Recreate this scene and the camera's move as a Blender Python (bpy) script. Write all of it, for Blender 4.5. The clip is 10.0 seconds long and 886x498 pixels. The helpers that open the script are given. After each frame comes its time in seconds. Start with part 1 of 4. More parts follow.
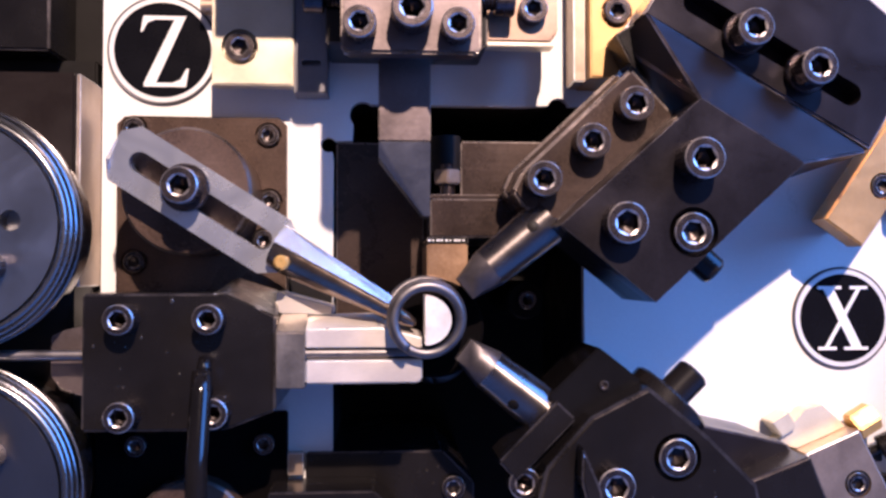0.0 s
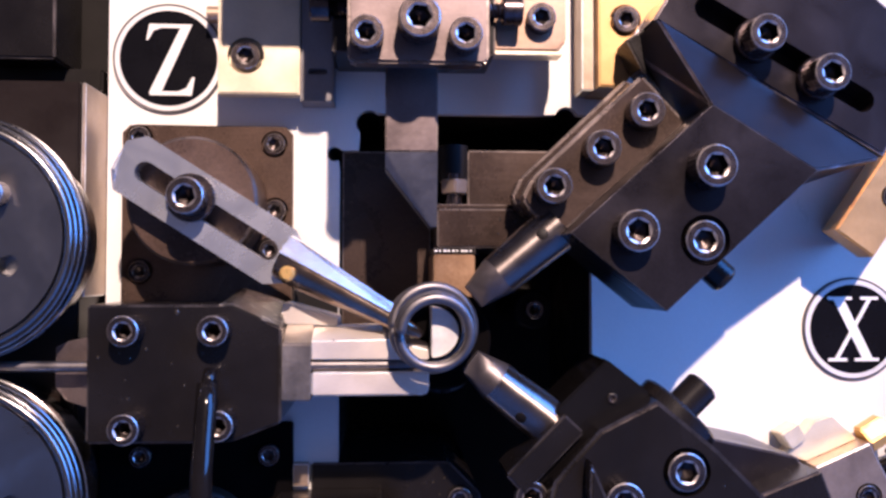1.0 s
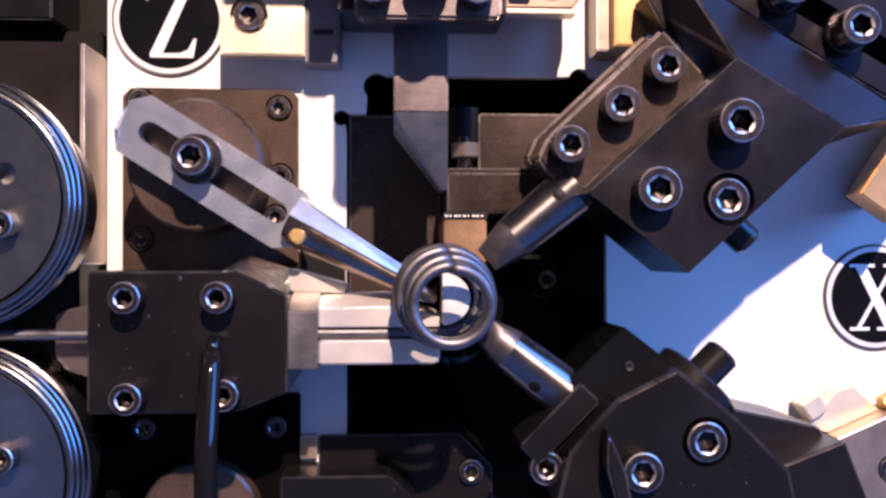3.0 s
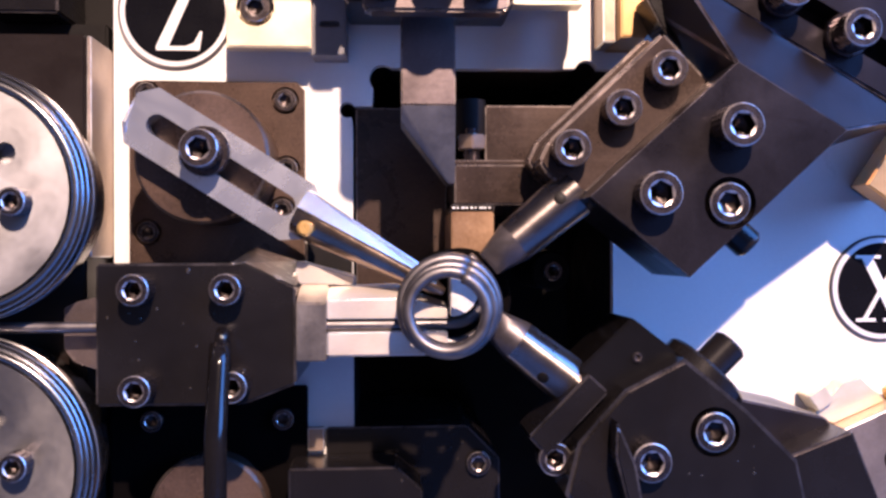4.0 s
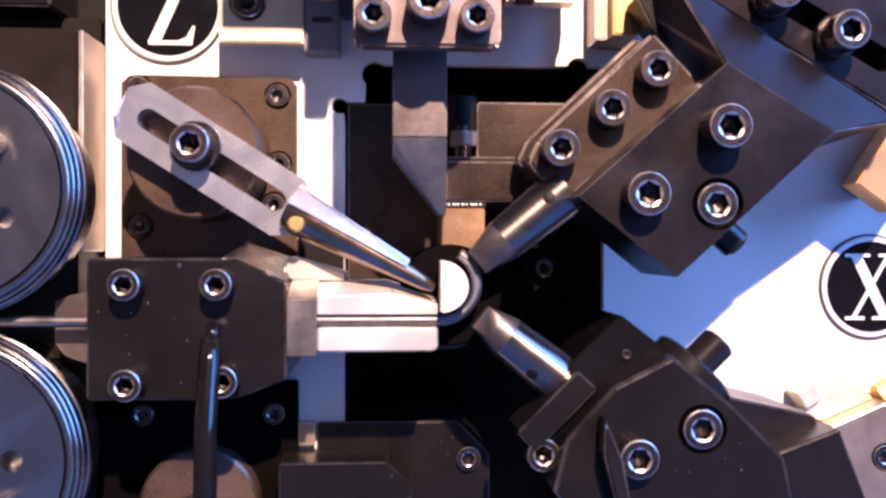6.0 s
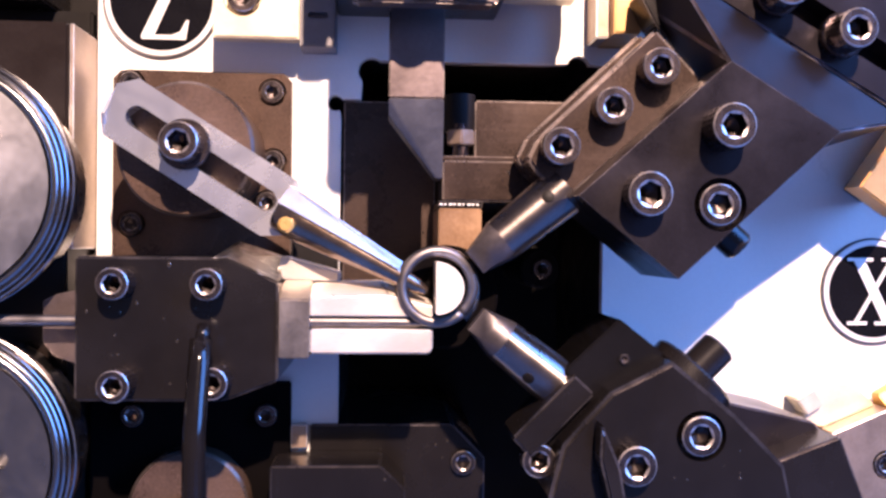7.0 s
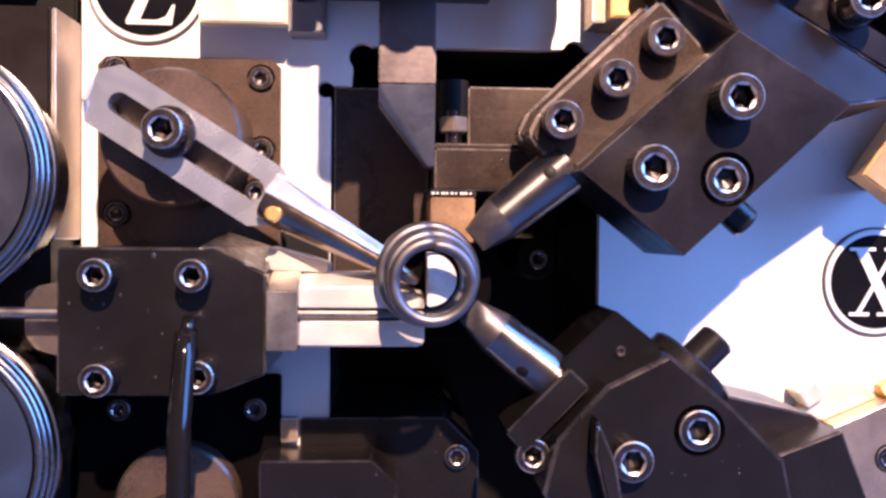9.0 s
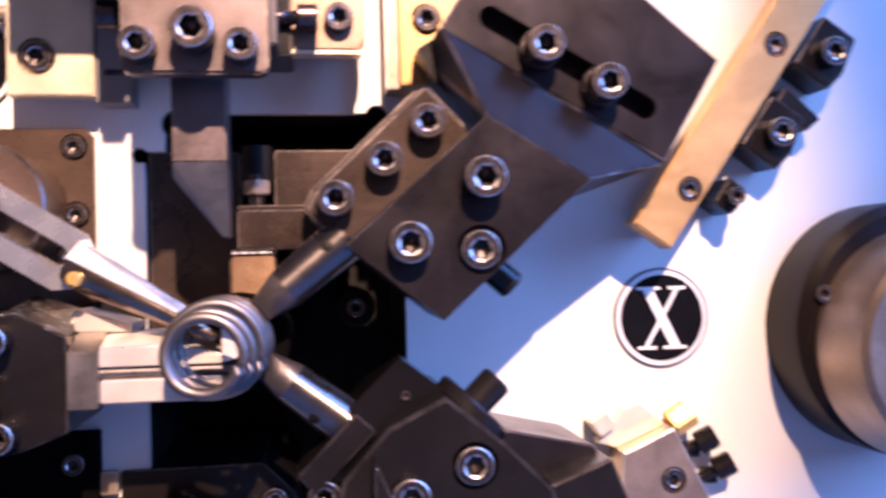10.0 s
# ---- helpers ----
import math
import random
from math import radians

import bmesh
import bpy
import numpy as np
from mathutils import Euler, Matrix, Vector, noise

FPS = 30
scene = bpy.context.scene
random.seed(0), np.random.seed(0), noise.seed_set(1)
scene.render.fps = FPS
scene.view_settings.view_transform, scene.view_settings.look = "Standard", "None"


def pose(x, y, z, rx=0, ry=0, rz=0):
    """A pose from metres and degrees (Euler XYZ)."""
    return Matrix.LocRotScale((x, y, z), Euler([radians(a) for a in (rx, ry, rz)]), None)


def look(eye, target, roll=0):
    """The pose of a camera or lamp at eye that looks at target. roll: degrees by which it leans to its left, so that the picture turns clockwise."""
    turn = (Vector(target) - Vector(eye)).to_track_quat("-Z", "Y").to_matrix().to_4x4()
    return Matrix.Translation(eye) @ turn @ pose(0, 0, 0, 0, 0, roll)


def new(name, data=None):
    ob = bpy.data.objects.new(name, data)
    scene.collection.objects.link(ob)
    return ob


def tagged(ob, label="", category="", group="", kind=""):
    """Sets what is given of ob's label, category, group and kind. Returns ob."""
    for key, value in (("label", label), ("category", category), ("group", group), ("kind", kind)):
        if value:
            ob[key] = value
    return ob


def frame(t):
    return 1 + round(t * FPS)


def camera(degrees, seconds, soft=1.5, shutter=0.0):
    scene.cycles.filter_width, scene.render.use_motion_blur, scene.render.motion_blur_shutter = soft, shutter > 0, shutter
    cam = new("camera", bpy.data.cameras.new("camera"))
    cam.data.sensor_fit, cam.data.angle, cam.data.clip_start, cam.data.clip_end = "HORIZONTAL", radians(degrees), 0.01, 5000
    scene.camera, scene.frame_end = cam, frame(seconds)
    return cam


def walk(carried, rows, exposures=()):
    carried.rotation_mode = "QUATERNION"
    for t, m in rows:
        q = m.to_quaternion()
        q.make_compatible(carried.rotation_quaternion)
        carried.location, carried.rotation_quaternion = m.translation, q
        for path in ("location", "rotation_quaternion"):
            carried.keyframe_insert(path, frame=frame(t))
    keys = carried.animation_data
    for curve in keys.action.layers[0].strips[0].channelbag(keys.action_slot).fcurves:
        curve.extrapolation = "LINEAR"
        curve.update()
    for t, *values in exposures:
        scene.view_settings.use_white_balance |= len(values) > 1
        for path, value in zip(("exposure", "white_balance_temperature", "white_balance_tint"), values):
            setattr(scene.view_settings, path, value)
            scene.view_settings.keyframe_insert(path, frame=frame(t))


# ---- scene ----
MM = 0.001
cam = camera(54, 10.0, soft=2.7, shutter=0.5)
PATH = [
    (0, -0.0000, -0.3077, -0.0000, 91.64, 0.06, -4.14),
    (0.5, -0.0002, -0.3066, 0.0002, 91.54, 0.01, -4.09),
    (1, -0.0004, -0.3056, 0.0030, 91.73, -0.06, -3.80),
    (1.5, -0.0003, -0.3042, 0.0024, 91.36, -0.08, -3.58),
    (2, -0.0002, -0.3040, 0.0034, 91.36, -0.12, -3.72),
    (2.5, -0.0024, -0.3023, 0.0013, 91.04, 0.04, -3.05),
    (3, -0.0014, -0.2967, -0.0021, 90.57, 0.09, -3.43),
    (4.5, -0.0047, -0.2968, -0.0034, 90.29, 0.28, -3.44),
    (5, -0.0041, -0.2991, -0.0032, 90.60, 0.17, -3.48),
    (5.5, -0.0031, -0.2993, -0.0028, 90.24, 0.10, -3.59),
    (7, -0.0007, -0.2930, -0.0015, 89.71, -0.61, -3.71),
    (7.5, -0.0001, -0.2937, -0.0006, 89.74, -0.41, -3.16),
    (8, -0.0005, -0.2941, -0.0027, 89.83, -0.33, -2.97),
    (8.5, 0.0001, -0.2913, -0.0024, 89.23, -0.52, -3.36),
    (9, 0.0023, -0.2868, -0.0015, 89.05, -0.53, -3.65),
    (9.5, 0.0118, -0.2885, 0.0057, 89.19, -0.53, -4.80),
    (9.6, 0.0146, -0.2922, 0.0051, 90.33, -0.30, -5.60),
    (9.7, 0.0184, -0.2954, 0.0071, 90.33, -0.02, -6.34),
    (9.8, 0.0268, -0.3009, 0.0068, 90.62, 0.10, -7.14),
    (9.9, 0.0343, -0.3055, 0.0083, 90.55, 0.56, -7.94),
    (10, 0.0413, -0.3105, 0.0060, 90.94, 1.36, -8.31),
]
walk(cam, [(r[0], pose(*r[1:])) for r in PATH], exposures=[(0, 0.0, 6150, 23), (3, 0.05, 6200, 23), (4.5, 0.33, 6600, 26), (7, 0.58, 6750, 27), (9.4, 0.6, 7000, 28), (9.8, 0.42, 7350, 33), (10, 0.4, 7350, 33)])

# ---- light: a warm work lamp above and before the machine, cool daylight from the hall ----
world = bpy.data.worlds.new("hall_daylight")
world.use_nodes = True
world.node_tree.nodes["Background"].inputs[0].default_value = (0.275, 0.26, 0.35, 1)
world.node_tree.nodes["Background"].inputs[1].default_value = 0.32
scene.world = world


def lamp(name, kind, eye, target, power, colour, **more):
    data = bpy.data.lights.new(name, kind)
    data.energy, data.color = power, colour
    for key, value in more.items():
        if key == "size":
            data.size = value
        if key == "size_y":
            data.shape, data.size_y = "RECTANGLE", value
        if key == "radius":
            data.shadow_soft_size = value
        if key == "cone":
            data.spot_size, data.spot_blend = radians(value), 0.75
    ob = new(name, data)
    ob.matrix_world = look(eye, target)
    return ob


lamp("work_lamp", "SPOT", (0.15, -1.05, 0.82), (0.015, 0, 0.01), 156, (1.0, 0.77, 0.58), radius=0.014, cone=22.3)
lamp("hall_window", "AREA", (2.95, -1.45, 1.85), (0, 0, 0), 285, (0.085, 0.33, 1.0), size=2.5, size_y=3.9)


# ---- materials ----
def material(name, colour, metal=0.0, rough=0.5, vary=0.25, grain=900.0, bump=0.05, blotch=60.0, stretch=(1, 1, 1), coat=0.0, second=None, scratch=0.0, sheen=0.5, share=0.3, span=(0.32, 0.70)):
    m = bpy.data.materials.new(name)
    m.use_nodes = True
    n, l = m.node_tree.nodes, m.node_tree.links
    b = n["Principled BSDF"]
    b.inputs["Metallic"].default_value = metal
    b.inputs["Coat Weight"].default_value = coat
    b.inputs["Specular IOR Level"].default_value = sheen
    tc = n.new("ShaderNodeTexCoord")
    mp = n.new("ShaderNodeMapping")
    mp.inputs["Scale"].default_value = stretch
    l.new(tc.outputs["Object"], mp.inputs["Vector"])
    big, fine = n.new("ShaderNodeTexNoise"), n.new("ShaderNodeTexNoise")
    big.inputs["Scale"].default_value, big.inputs["Detail"].default_value = blotch, 5
    fine.inputs["Scale"].default_value, fine.inputs["Detail"].default_value = grain, 3
    l.new(tc.outputs["Object"], big.inputs["Vector"])
    l.new(mp.outputs["Vector"], fine.inputs["Vector"])
    ramp = n.new("ShaderNodeValToRGB")
    e = ramp.color_ramp.elements
    low = [c * (1 - vary) for c in colour]
    high = [min(1.0, c * (1 + vary)) for c in (second or colour)]
    e[0].position, e[0].color = span[0], (*low, 1)
    e[1].position, e[1].color = span[1], (*high, 1)
    mix = n.new("ShaderNodeMix")
    mix.data_type = "FLOAT"
    mix.inputs[0].default_value = share
    l.new(big.outputs["Fac"], mix.inputs[2])
    l.new(fine.outputs["Fac"], mix.inputs[3])
    l.new(mix.outputs[0], ramp.inputs["Fac"])
    l.new(ramp.outputs["Color"], b.inputs["Base Color"])
    if scratch:
        # rubbed streaks where the oxide has worn thin
        turn = n.new("ShaderNodeMapping")
        turn.inputs["Rotation"].default_value = (0.1, 0.7, 0.2)
        turn.inputs["Scale"].default_value = (18, 60, 330)
        l.new(tc.outputs["Object"], turn.inputs["Vector"])
        lines, where = n.new("ShaderNodeTexNoise"), n.new("ShaderNodeTexNoise")
        lines.inputs["Scale"].default_value, lines.inputs["Detail"].default_value = 3.0, 4
        where.inputs["Scale"].default_value, where.inputs["Detail"].default_value = 85, 4
        l.new(turn.outputs["Vector"], lines.inputs["Vector"])
        l.new(tc.outputs["Object"], where.inputs["Vector"])
        both = n.new("ShaderNodeMath")
        both.operation = "MULTIPLY"
        l.new(lines.outputs["Fac"], both.inputs[0])
        l.new(where.outputs["Fac"], both.inputs[1])
        worn = n.new("ShaderNodeMapRange")
        worn.inputs["From Min"].default_value, worn.inputs["From Max"].default_value = 0.29, 0.42
        worn.inputs["To Max"].default_value = scratch
        l.new(both.outputs[0], worn.inputs["Value"])
        tint = n.new("ShaderNodeMix")
        tint.data_type = "RGBA"
        l.new(worn.outputs[0], tint.inputs[0])
        l.new(ramp.outputs["Color"], tint.inputs[6])
        tint.inputs[7].default_value = (*[min(0.8, c * 3.2 + (0.6 if scratch > 0.9 else 0.02)) for c in colour], 1)
        l.new(tint.outputs[2], b.inputs["Base Color"])
    smear = n.new("ShaderNodeTexNoise")
    smear.inputs["Scale"].default_value, smear.inputs["Detail"].default_value, smear.inputs["Distortion"].default_value = 38, 4, 1.6
    l.new(tc.outputs["Object"], smear.inputs["Vector"])
    rub = n.new("ShaderNodeMix")
    rub.data_type = "FLOAT"
    rub.inputs[0].default_value = 0.6
    l.new(mix.outputs[0], rub.inputs[2])
    l.new(smear.outputs["Fac"], rub.inputs[3])
    rr = n.new("ShaderNodeMapRange")
    rr.inputs["From Min"].default_value, rr.inputs["From Max"].default_value = 0.3, 0.7
    rr.inputs["To Min"].default_value, rr.inputs["To Max"].default_value = rough * 0.68, min(1.0, rough * 1.32)
    l.new(rub.outputs[0], rr.inputs["Value"])
    l.new(rr.outputs[0], b.inputs["Roughness"])
    bp = n.new("ShaderNodeBump")
    bp.inputs["Strength"].default_value, bp.inputs["Distance"].default_value = bump, 0.0004
    l.new(fine.outputs["Fac"], bp.inputs["Height"])
    l.new(bp.outputs["Normal"], b.inputs["Normal"])
    return m


PAINT = material("white_machine_paint", (0.80, 0.79, 0.76), 0.0, 0.38, vary=0.05, grain=700, bump=0.06, blotch=25)
BLACK = material("black_oxide_steel", (0.0115, 0.0098, 0.0102), 0.3, 0.25, vary=0.3, grain=1600, bump=0.05, blotch=45)
SATIN = material("satin_blued_steel", (0.0255, 0.0215, 0.0258), 0.72, 0.33, vary=0.28, grain=1500, bump=0.04, blotch=40)
BROWNED = material("browned_oily_steel", (0.044, 0.0305, 0.026), 0.35, 0.30, vary=0.30, grain=1200, bump=0.04, blotch=30, second=(0.073, 0.050, 0.0405), scratch=0.12, sheen=0.3)
RUSSET = material("russet_oily_steel", (0.052, 0.034, 0.027), 0.30, 0.30, vary=0.35, grain=1200, bump=0.05, blotch=38, second=(0.105, 0.069, 0.053), scratch=0.15, sheen=0.3)
TANNED = material("tanned_clamp_steel", (0.17, 0.135, 0.13), 0.8, 0.40, vary=0.24, grain=1100, bump=0.05, blotch=75)
DARK = material("near_black_steel", (0.010, 0.0088, 0.0085), 0.0, 0.55, vary=0.3, grain=900, bump=0.08, sheen=0.16)
DEAD_BLACK = material("dead_black", (0.0025, 0.002, 0.0022), 0.0, 0.8, vary=0.3, grain=900, bump=0.06, sheen=0.04)
SOOTY = material("sooty_brown_steel", (0.015, 0.0105, 0.009), 0.1, 0.40, vary=0.3, grain=1200, bump=0.05, blotch=30, sheen=0.16)
GREY = material("grey_phosphated_steel", (0.065, 0.059, 0.066), 0.4, 0.42, vary=0.2, grain=1200, bump=0.04, blotch=60)
PALE_GREY = material("pale_grey_steel", (0.27, 0.26, 0.275), 0.35, 0.42, vary=0.15, grain=1200, bump=0.04, blotch=60)
GLOSSY = material("glossy_black_steel", (0.005, 0.0045, 0.005), 0.0, 0.14, vary=0.3, grain=1200, bump=0.03, blotch=60)
SCREW = material("oiled_screw_steel", (0.115, 0.095, 0.097), 0.95, 0.27, vary=0.32, grain=2500, bump=0.08, blotch=300)
# Darker copy of the screw steel: shade inside the sockets as colour.
SOCKET = material("shaded_socket_steel", (0.045, 0.036, 0.035), 0.9, 0.30, vary=0.35, grain=2500, bump=0.08, blotch=300)
BRIGHT = material("ground_bright_steel", (0.78, 0.70, 0.62), 0.55, 0.42, vary=0.14, grain=500, bump=0.04, stretch=(1, 1, 9))
CLAMP = material("worn_clamp_steel", (0.34, 0.31, 0.29), 0.95, 0.36, vary=0.2, grain=900, bump=0.08, blotch=120)
ROLLER = material("polished_roll_steel", (0.33, 0.325, 0.33), 1.0, 0.25, vary=0.10, grain=700, bump=0.02, blotch=40)


def lay_steel(name, colour, rough, axis, pull, vary=0.15, grain=900.0, blotch=120.0):
    """Steel with a straight grinding or turning lay along an axis: gleams stretch with it and flash as the part turns."""
    m = material(name, colour, 0.98, rough, vary=vary, grain=grain, bump=0.02, blotch=blotch)
    gloss = m.node_tree.nodes["Principled BSDF"]
    along = m.node_tree.nodes.new("ShaderNodeVectorTransform")
    along.vector_type, along.convert_from, along.convert_to = "VECTOR", "OBJECT", "WORLD"
    along.inputs[0].default_value = axis
    m.node_tree.links.new(along.outputs[0], gloss.inputs["Tangent"])
    gloss.inputs["Anisotropic"].default_value = pull
    return m


GROUND_HIGH = lay_steel("surface_ground_upper_roll_steel", (0.30, 0.295, 0.30), 0.365, (0.682, 0, 0.731), 0.8, 0.05, 500, 40)
GROUND_LOW = lay_steel("surface_ground_lower_roll_steel", (0.25, 0.245, 0.25), 0.34, (0.45, 0, 0.893), 0.88, 0.05, 500, 40)
LEVER = material("milled_lever_steel", (0.78, 0.80, 0.85), 0.90, 0.26, vary=0.08, grain=700, bump=0.06, blotch=30, stretch=(1, 1, 6), scratch=0.25)
CHISEL = material("lapped_chisel_steel", (0.13, 0.115, 0.118), 0.8, 0.42, vary=0.2, grain=900, bump=0.03, blotch=120)
TURNED_LOW = lay_steel("turned_lower_pin_steel", (0.33, 0.285, 0.265), 0.30, (0.787, 0, -0.617), 0.85)
# Upper pin toned darker than the lower: the slide's shade in its colour.
TURNED_HIGH = lay_steel("shaded_upper_pin_steel", (0.20, 0.175, 0.165), 0.30, (0.773, 0, 0.634), 0.6)
BLADE = material("ground_blade_steel", (0.17, 0.17, 0.185), 0.9, 0.42, vary=0.15, grain=900, bump=0.04)
CARBIDE = material("lapped_carbide", (0.85, 0.83, 0.80), 1.0, 0.52, vary=0.12, grain=900, bump=0.02)
WIRE = material("drawn_spring_wire", (0.2, 0.187, 0.19), 1.0, 0.46, vary=0.25, grain=1500, bump=0.04, blotch=200)
BRASS = material("brushed_brass", (0.76, 0.66, 0.48), 0.55, 0.42, vary=0.12, grain=700, bump=0.05, stretch=(1, 1, 8), second=(0.82, 0.73, 0.56))
RAIL = material("deep_brass", (0.52, 0.305, 0.125), 0.7, 0.40, vary=0.06, grain=700, bump=0.04, blotch=18, second=(0.58, 0.355, 0.155))
TINTED = material("heat_tinted_bronze", (0.34, 0.20, 0.115), 0.6, 0.38, vary=0.2, grain=900, bump=0.04, blotch=90, second=(0.42, 0.27, 0.17))
TOOL = material("heat_tinted_tool_steel", (0.40, 0.27, 0.18), 1.0, 0.24, vary=0.25, grain=900, bump=0.03, blotch=90, second=(0.42, 0.35, 0.30))
BRONZE = material("pale_bronze", (0.42, 0.32, 0.245), 0.8, 0.42, vary=0.2, grain=900, bump=0.05)
COPPERY = material("tan_stop_bronze", (0.33, 0.225, 0.165), 0.7, 0.40, vary=0.18, grain=900, bump=0.05, blotch=50)
GOLD = material("ochre_brazing", (0.75, 0.45, 0.14), 0.4, 0.4, vary=0.15)
BADGE = material("black_badge_enamel", (0.005, 0.005, 0.007), 0.0, 0.2, vary=0.2, sheen=0.2)
LETTER = material("white_badge_enamel", (0.80, 0.80, 0.80), 0.0, 0.35, vary=0.04)
SILVER = material("satin_badge_rim", (0.75, 0.75, 0.76), 0.2, 0.4, vary=0.06)
HOSE = material("oily_hose_plastic", (0.006, 0.005, 0.005), 0.0, 0.12, vary=0.3, sheen=0.5)
OIL = material("clear_machine_oil", (0.03, 0.025, 0.02), 0.0, 0.10, vary=0.2, coat=0.6)
# Lighter bevel edges: rubbed wear, with edge highlights put into the colour.
EDGE_BLACK = material("highlit_worn_black_edge", (0.12, 0.108, 0.11), 0.9, 0.32, vary=0.7, grain=1500, bump=0.04, blotch=110)
EDGE_SATIN = material("highlit_worn_blued_edge", (0.21, 0.19, 0.21), 0.9, 0.33, vary=0.7, grain=1500, bump=0.04, blotch=110)
EDGE_BROWN = material("highlit_worn_browned_edge", (0.30, 0.25, 0.23), 0.9, 0.30, vary=0.4, grain=1500, bump=0.04, blotch=160)
EDGE_SCREW = material("highlit_worn_screw_edge", (0.52, 0.47, 0.45), 0.9, 0.34, vary=0.45, grain=2500, bump=0.06, blotch=400)
EDGE_PALE = material("highlit_polished_edge", (0.90, 0.89, 0.88), 0.9, 0.34, vary=0.2, grain=1500, bump=0.03, blotch=160)
RUBBED = material("streaked_black_steel", (0.018, 0.015, 0.014), 0.2, 0.34, vary=0.4, grain=240, bump=0.04, blotch=110, stretch=(1, 9, 1), second=(0.42, 0.39, 0.36), share=0.7, span=(0.55, 0.68))
WORN_HIGHLIT = {RUSSET.name: EDGE_BROWN, BLACK.name: EDGE_BLACK, SATIN.name: EDGE_SATIN, BROWNED.name: EDGE_BROWN, TANNED.name: EDGE_BROWN, BRIGHT.name: EDGE_PALE, SCREW.name: EDGE_BROWN, BRONZE.name: EDGE_PALE}
WALLS = material("hall_wall_paint", (0.35, 0.38, 0.45), 0.0, 0.7, vary=0.1, grain=8, blotch=1.5)


# ---- building helpers: all lengths below in millimetres; x across, y into the machine, z up ----
origin = {}


def thing(name, at, label, category, group="", kind=""):
    ob = new(name)
    ob.empty_display_size = 0.01
    ob.location = Vector(at) * MM
    origin[ob.name] = Vector(at)
    return tagged(ob, label, category, group, kind)


def part(name, bm, mat, parent=None, label="", smooth=False):
    """One mesh object from a bmesh in world millimetres, under a thing or a part."""
    base = origin[parent.name] if parent else Vector((0, 0, 0))
    bmesh.ops.recalc_face_normals(bm, faces=bm.faces)
    for v in bm.verts:
        v.co = (v.co - base) * MM
    for f in bm.faces:
        f.smooth = smooth
    me = bpy.data.meshes.new(name)
    bm.to_mesh(me)
    bm.free()
    me.materials.append(mat)
    if mat.name in WORN_HIGHLIT:
        me.materials.append(WORN_HIGHLIT[mat.name])
    ob = new(name, me)
    ob.parent = parent
    origin[ob.name] = base
    return tagged(ob, label)


def single(name, bm, mat, label, category, kind="", smooth=False, group=""):
    ob = part(name, bm, mat, None, label, smooth)
    return tagged(ob, label, category, group, kind)


def prism(poly, y0, y1, bevel=0.5, holes=(), seg=2):
    """A plate from an outline in x, z, between the front y0 and the back y1, with eased edges."""
    bm = bmesh.new()
    front = [bm.verts.new((x, y0, z)) for x, z in poly]
    back = [bm.verts.new((x, y1, z)) for x, z in poly]
    n = len(poly)
    bm.faces.new(front)
    bm.faces.new(back[::-1])
    for i in range(n):
        bm.faces.new((front[i], back[i], back[(i + 1) % n], front[(i + 1) % n]))
    if bevel:
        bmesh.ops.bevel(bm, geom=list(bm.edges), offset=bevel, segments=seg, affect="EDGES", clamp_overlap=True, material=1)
    return bm


def pierced(poly, y0, y1, holes, bevel=0.5):
    """A plate like prism(), with sunk holes: (outline, depth) each, a depth of None goes through."""
    bm = bmesh.new()
    count = len(poly)

    def loop(pts, y):
        vs = [bm.verts.new((x, y, z)) for x, z in pts]
        return vs, [bm.edges.new((vs[k], vs[(k + 1) % len(vs)])) for k in range(len(vs))]

    def wall(p, q):
        for k in range(len(p)):
            bm.faces.new((p[k], p[(k + 1) % len(p)], q[(k + 1) % len(p)], q[k]))

    fv, fe = loop(poly, y0)
    bv, be = loop(poly, y1)
    rims, floors = list(fe), []
    for pts, depth in holes:
        hv, he = loop(pts, y0)
        dv, de = loop(pts, y1 if depth is None else y0 + depth)
        rims += he
        if depth is None:
            be += de
        else:
            floors.append(dv)
        wall(hv, dv)
    bmesh.ops.triangle_fill(bm, edges=rims, use_beauty=True)
    bmesh.ops.triangle_fill(bm, edges=be, use_beauty=True)
    for dv in floors:
        bm.faces.new(dv)
    wall(fv, bv)
    own = set(fv) | set(bv)
    if bevel:
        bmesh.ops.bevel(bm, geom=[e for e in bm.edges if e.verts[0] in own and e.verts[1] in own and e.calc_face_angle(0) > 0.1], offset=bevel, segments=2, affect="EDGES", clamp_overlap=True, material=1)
    return bm


def circle(x, z, r, n=32):
    return [(x + r * math.cos(2 * math.pi * k / n), z + r * math.sin(2 * math.pi * k / n)) for k in range(n)]


def oblong(p, q, r, n=10):
    """The outline of a slot with round ends between two centres."""
    d = (Vector(q) - Vector(p)).normalized()
    a = math.atan2(d.y, d.x)
    out = [(q[0] + r * math.cos(a - math.pi / 2 + math.pi * k / n), q[1] + r * math.sin(a - math.pi / 2 + math.pi * k / n)) for k in range(n + 1)]
    return out + [(p[0] + r * math.cos(a + math.pi / 2 + math.pi * k / n), p[1] + r * math.sin(a + math.pi / 2 + math.pi * k / n)) for k in range(n + 1)]


def rect(x0, x1, z0, z1):
    return [(x0, z0), (x1, z0), (x1, z1), (x0, z1)]


def block(x0, x1, z0, z1, y0, y1, bevel=0.5):
    return prism([(x0, z0), (x1, z0), (x1, z1), (x0, z1)], y0, y1, bevel)


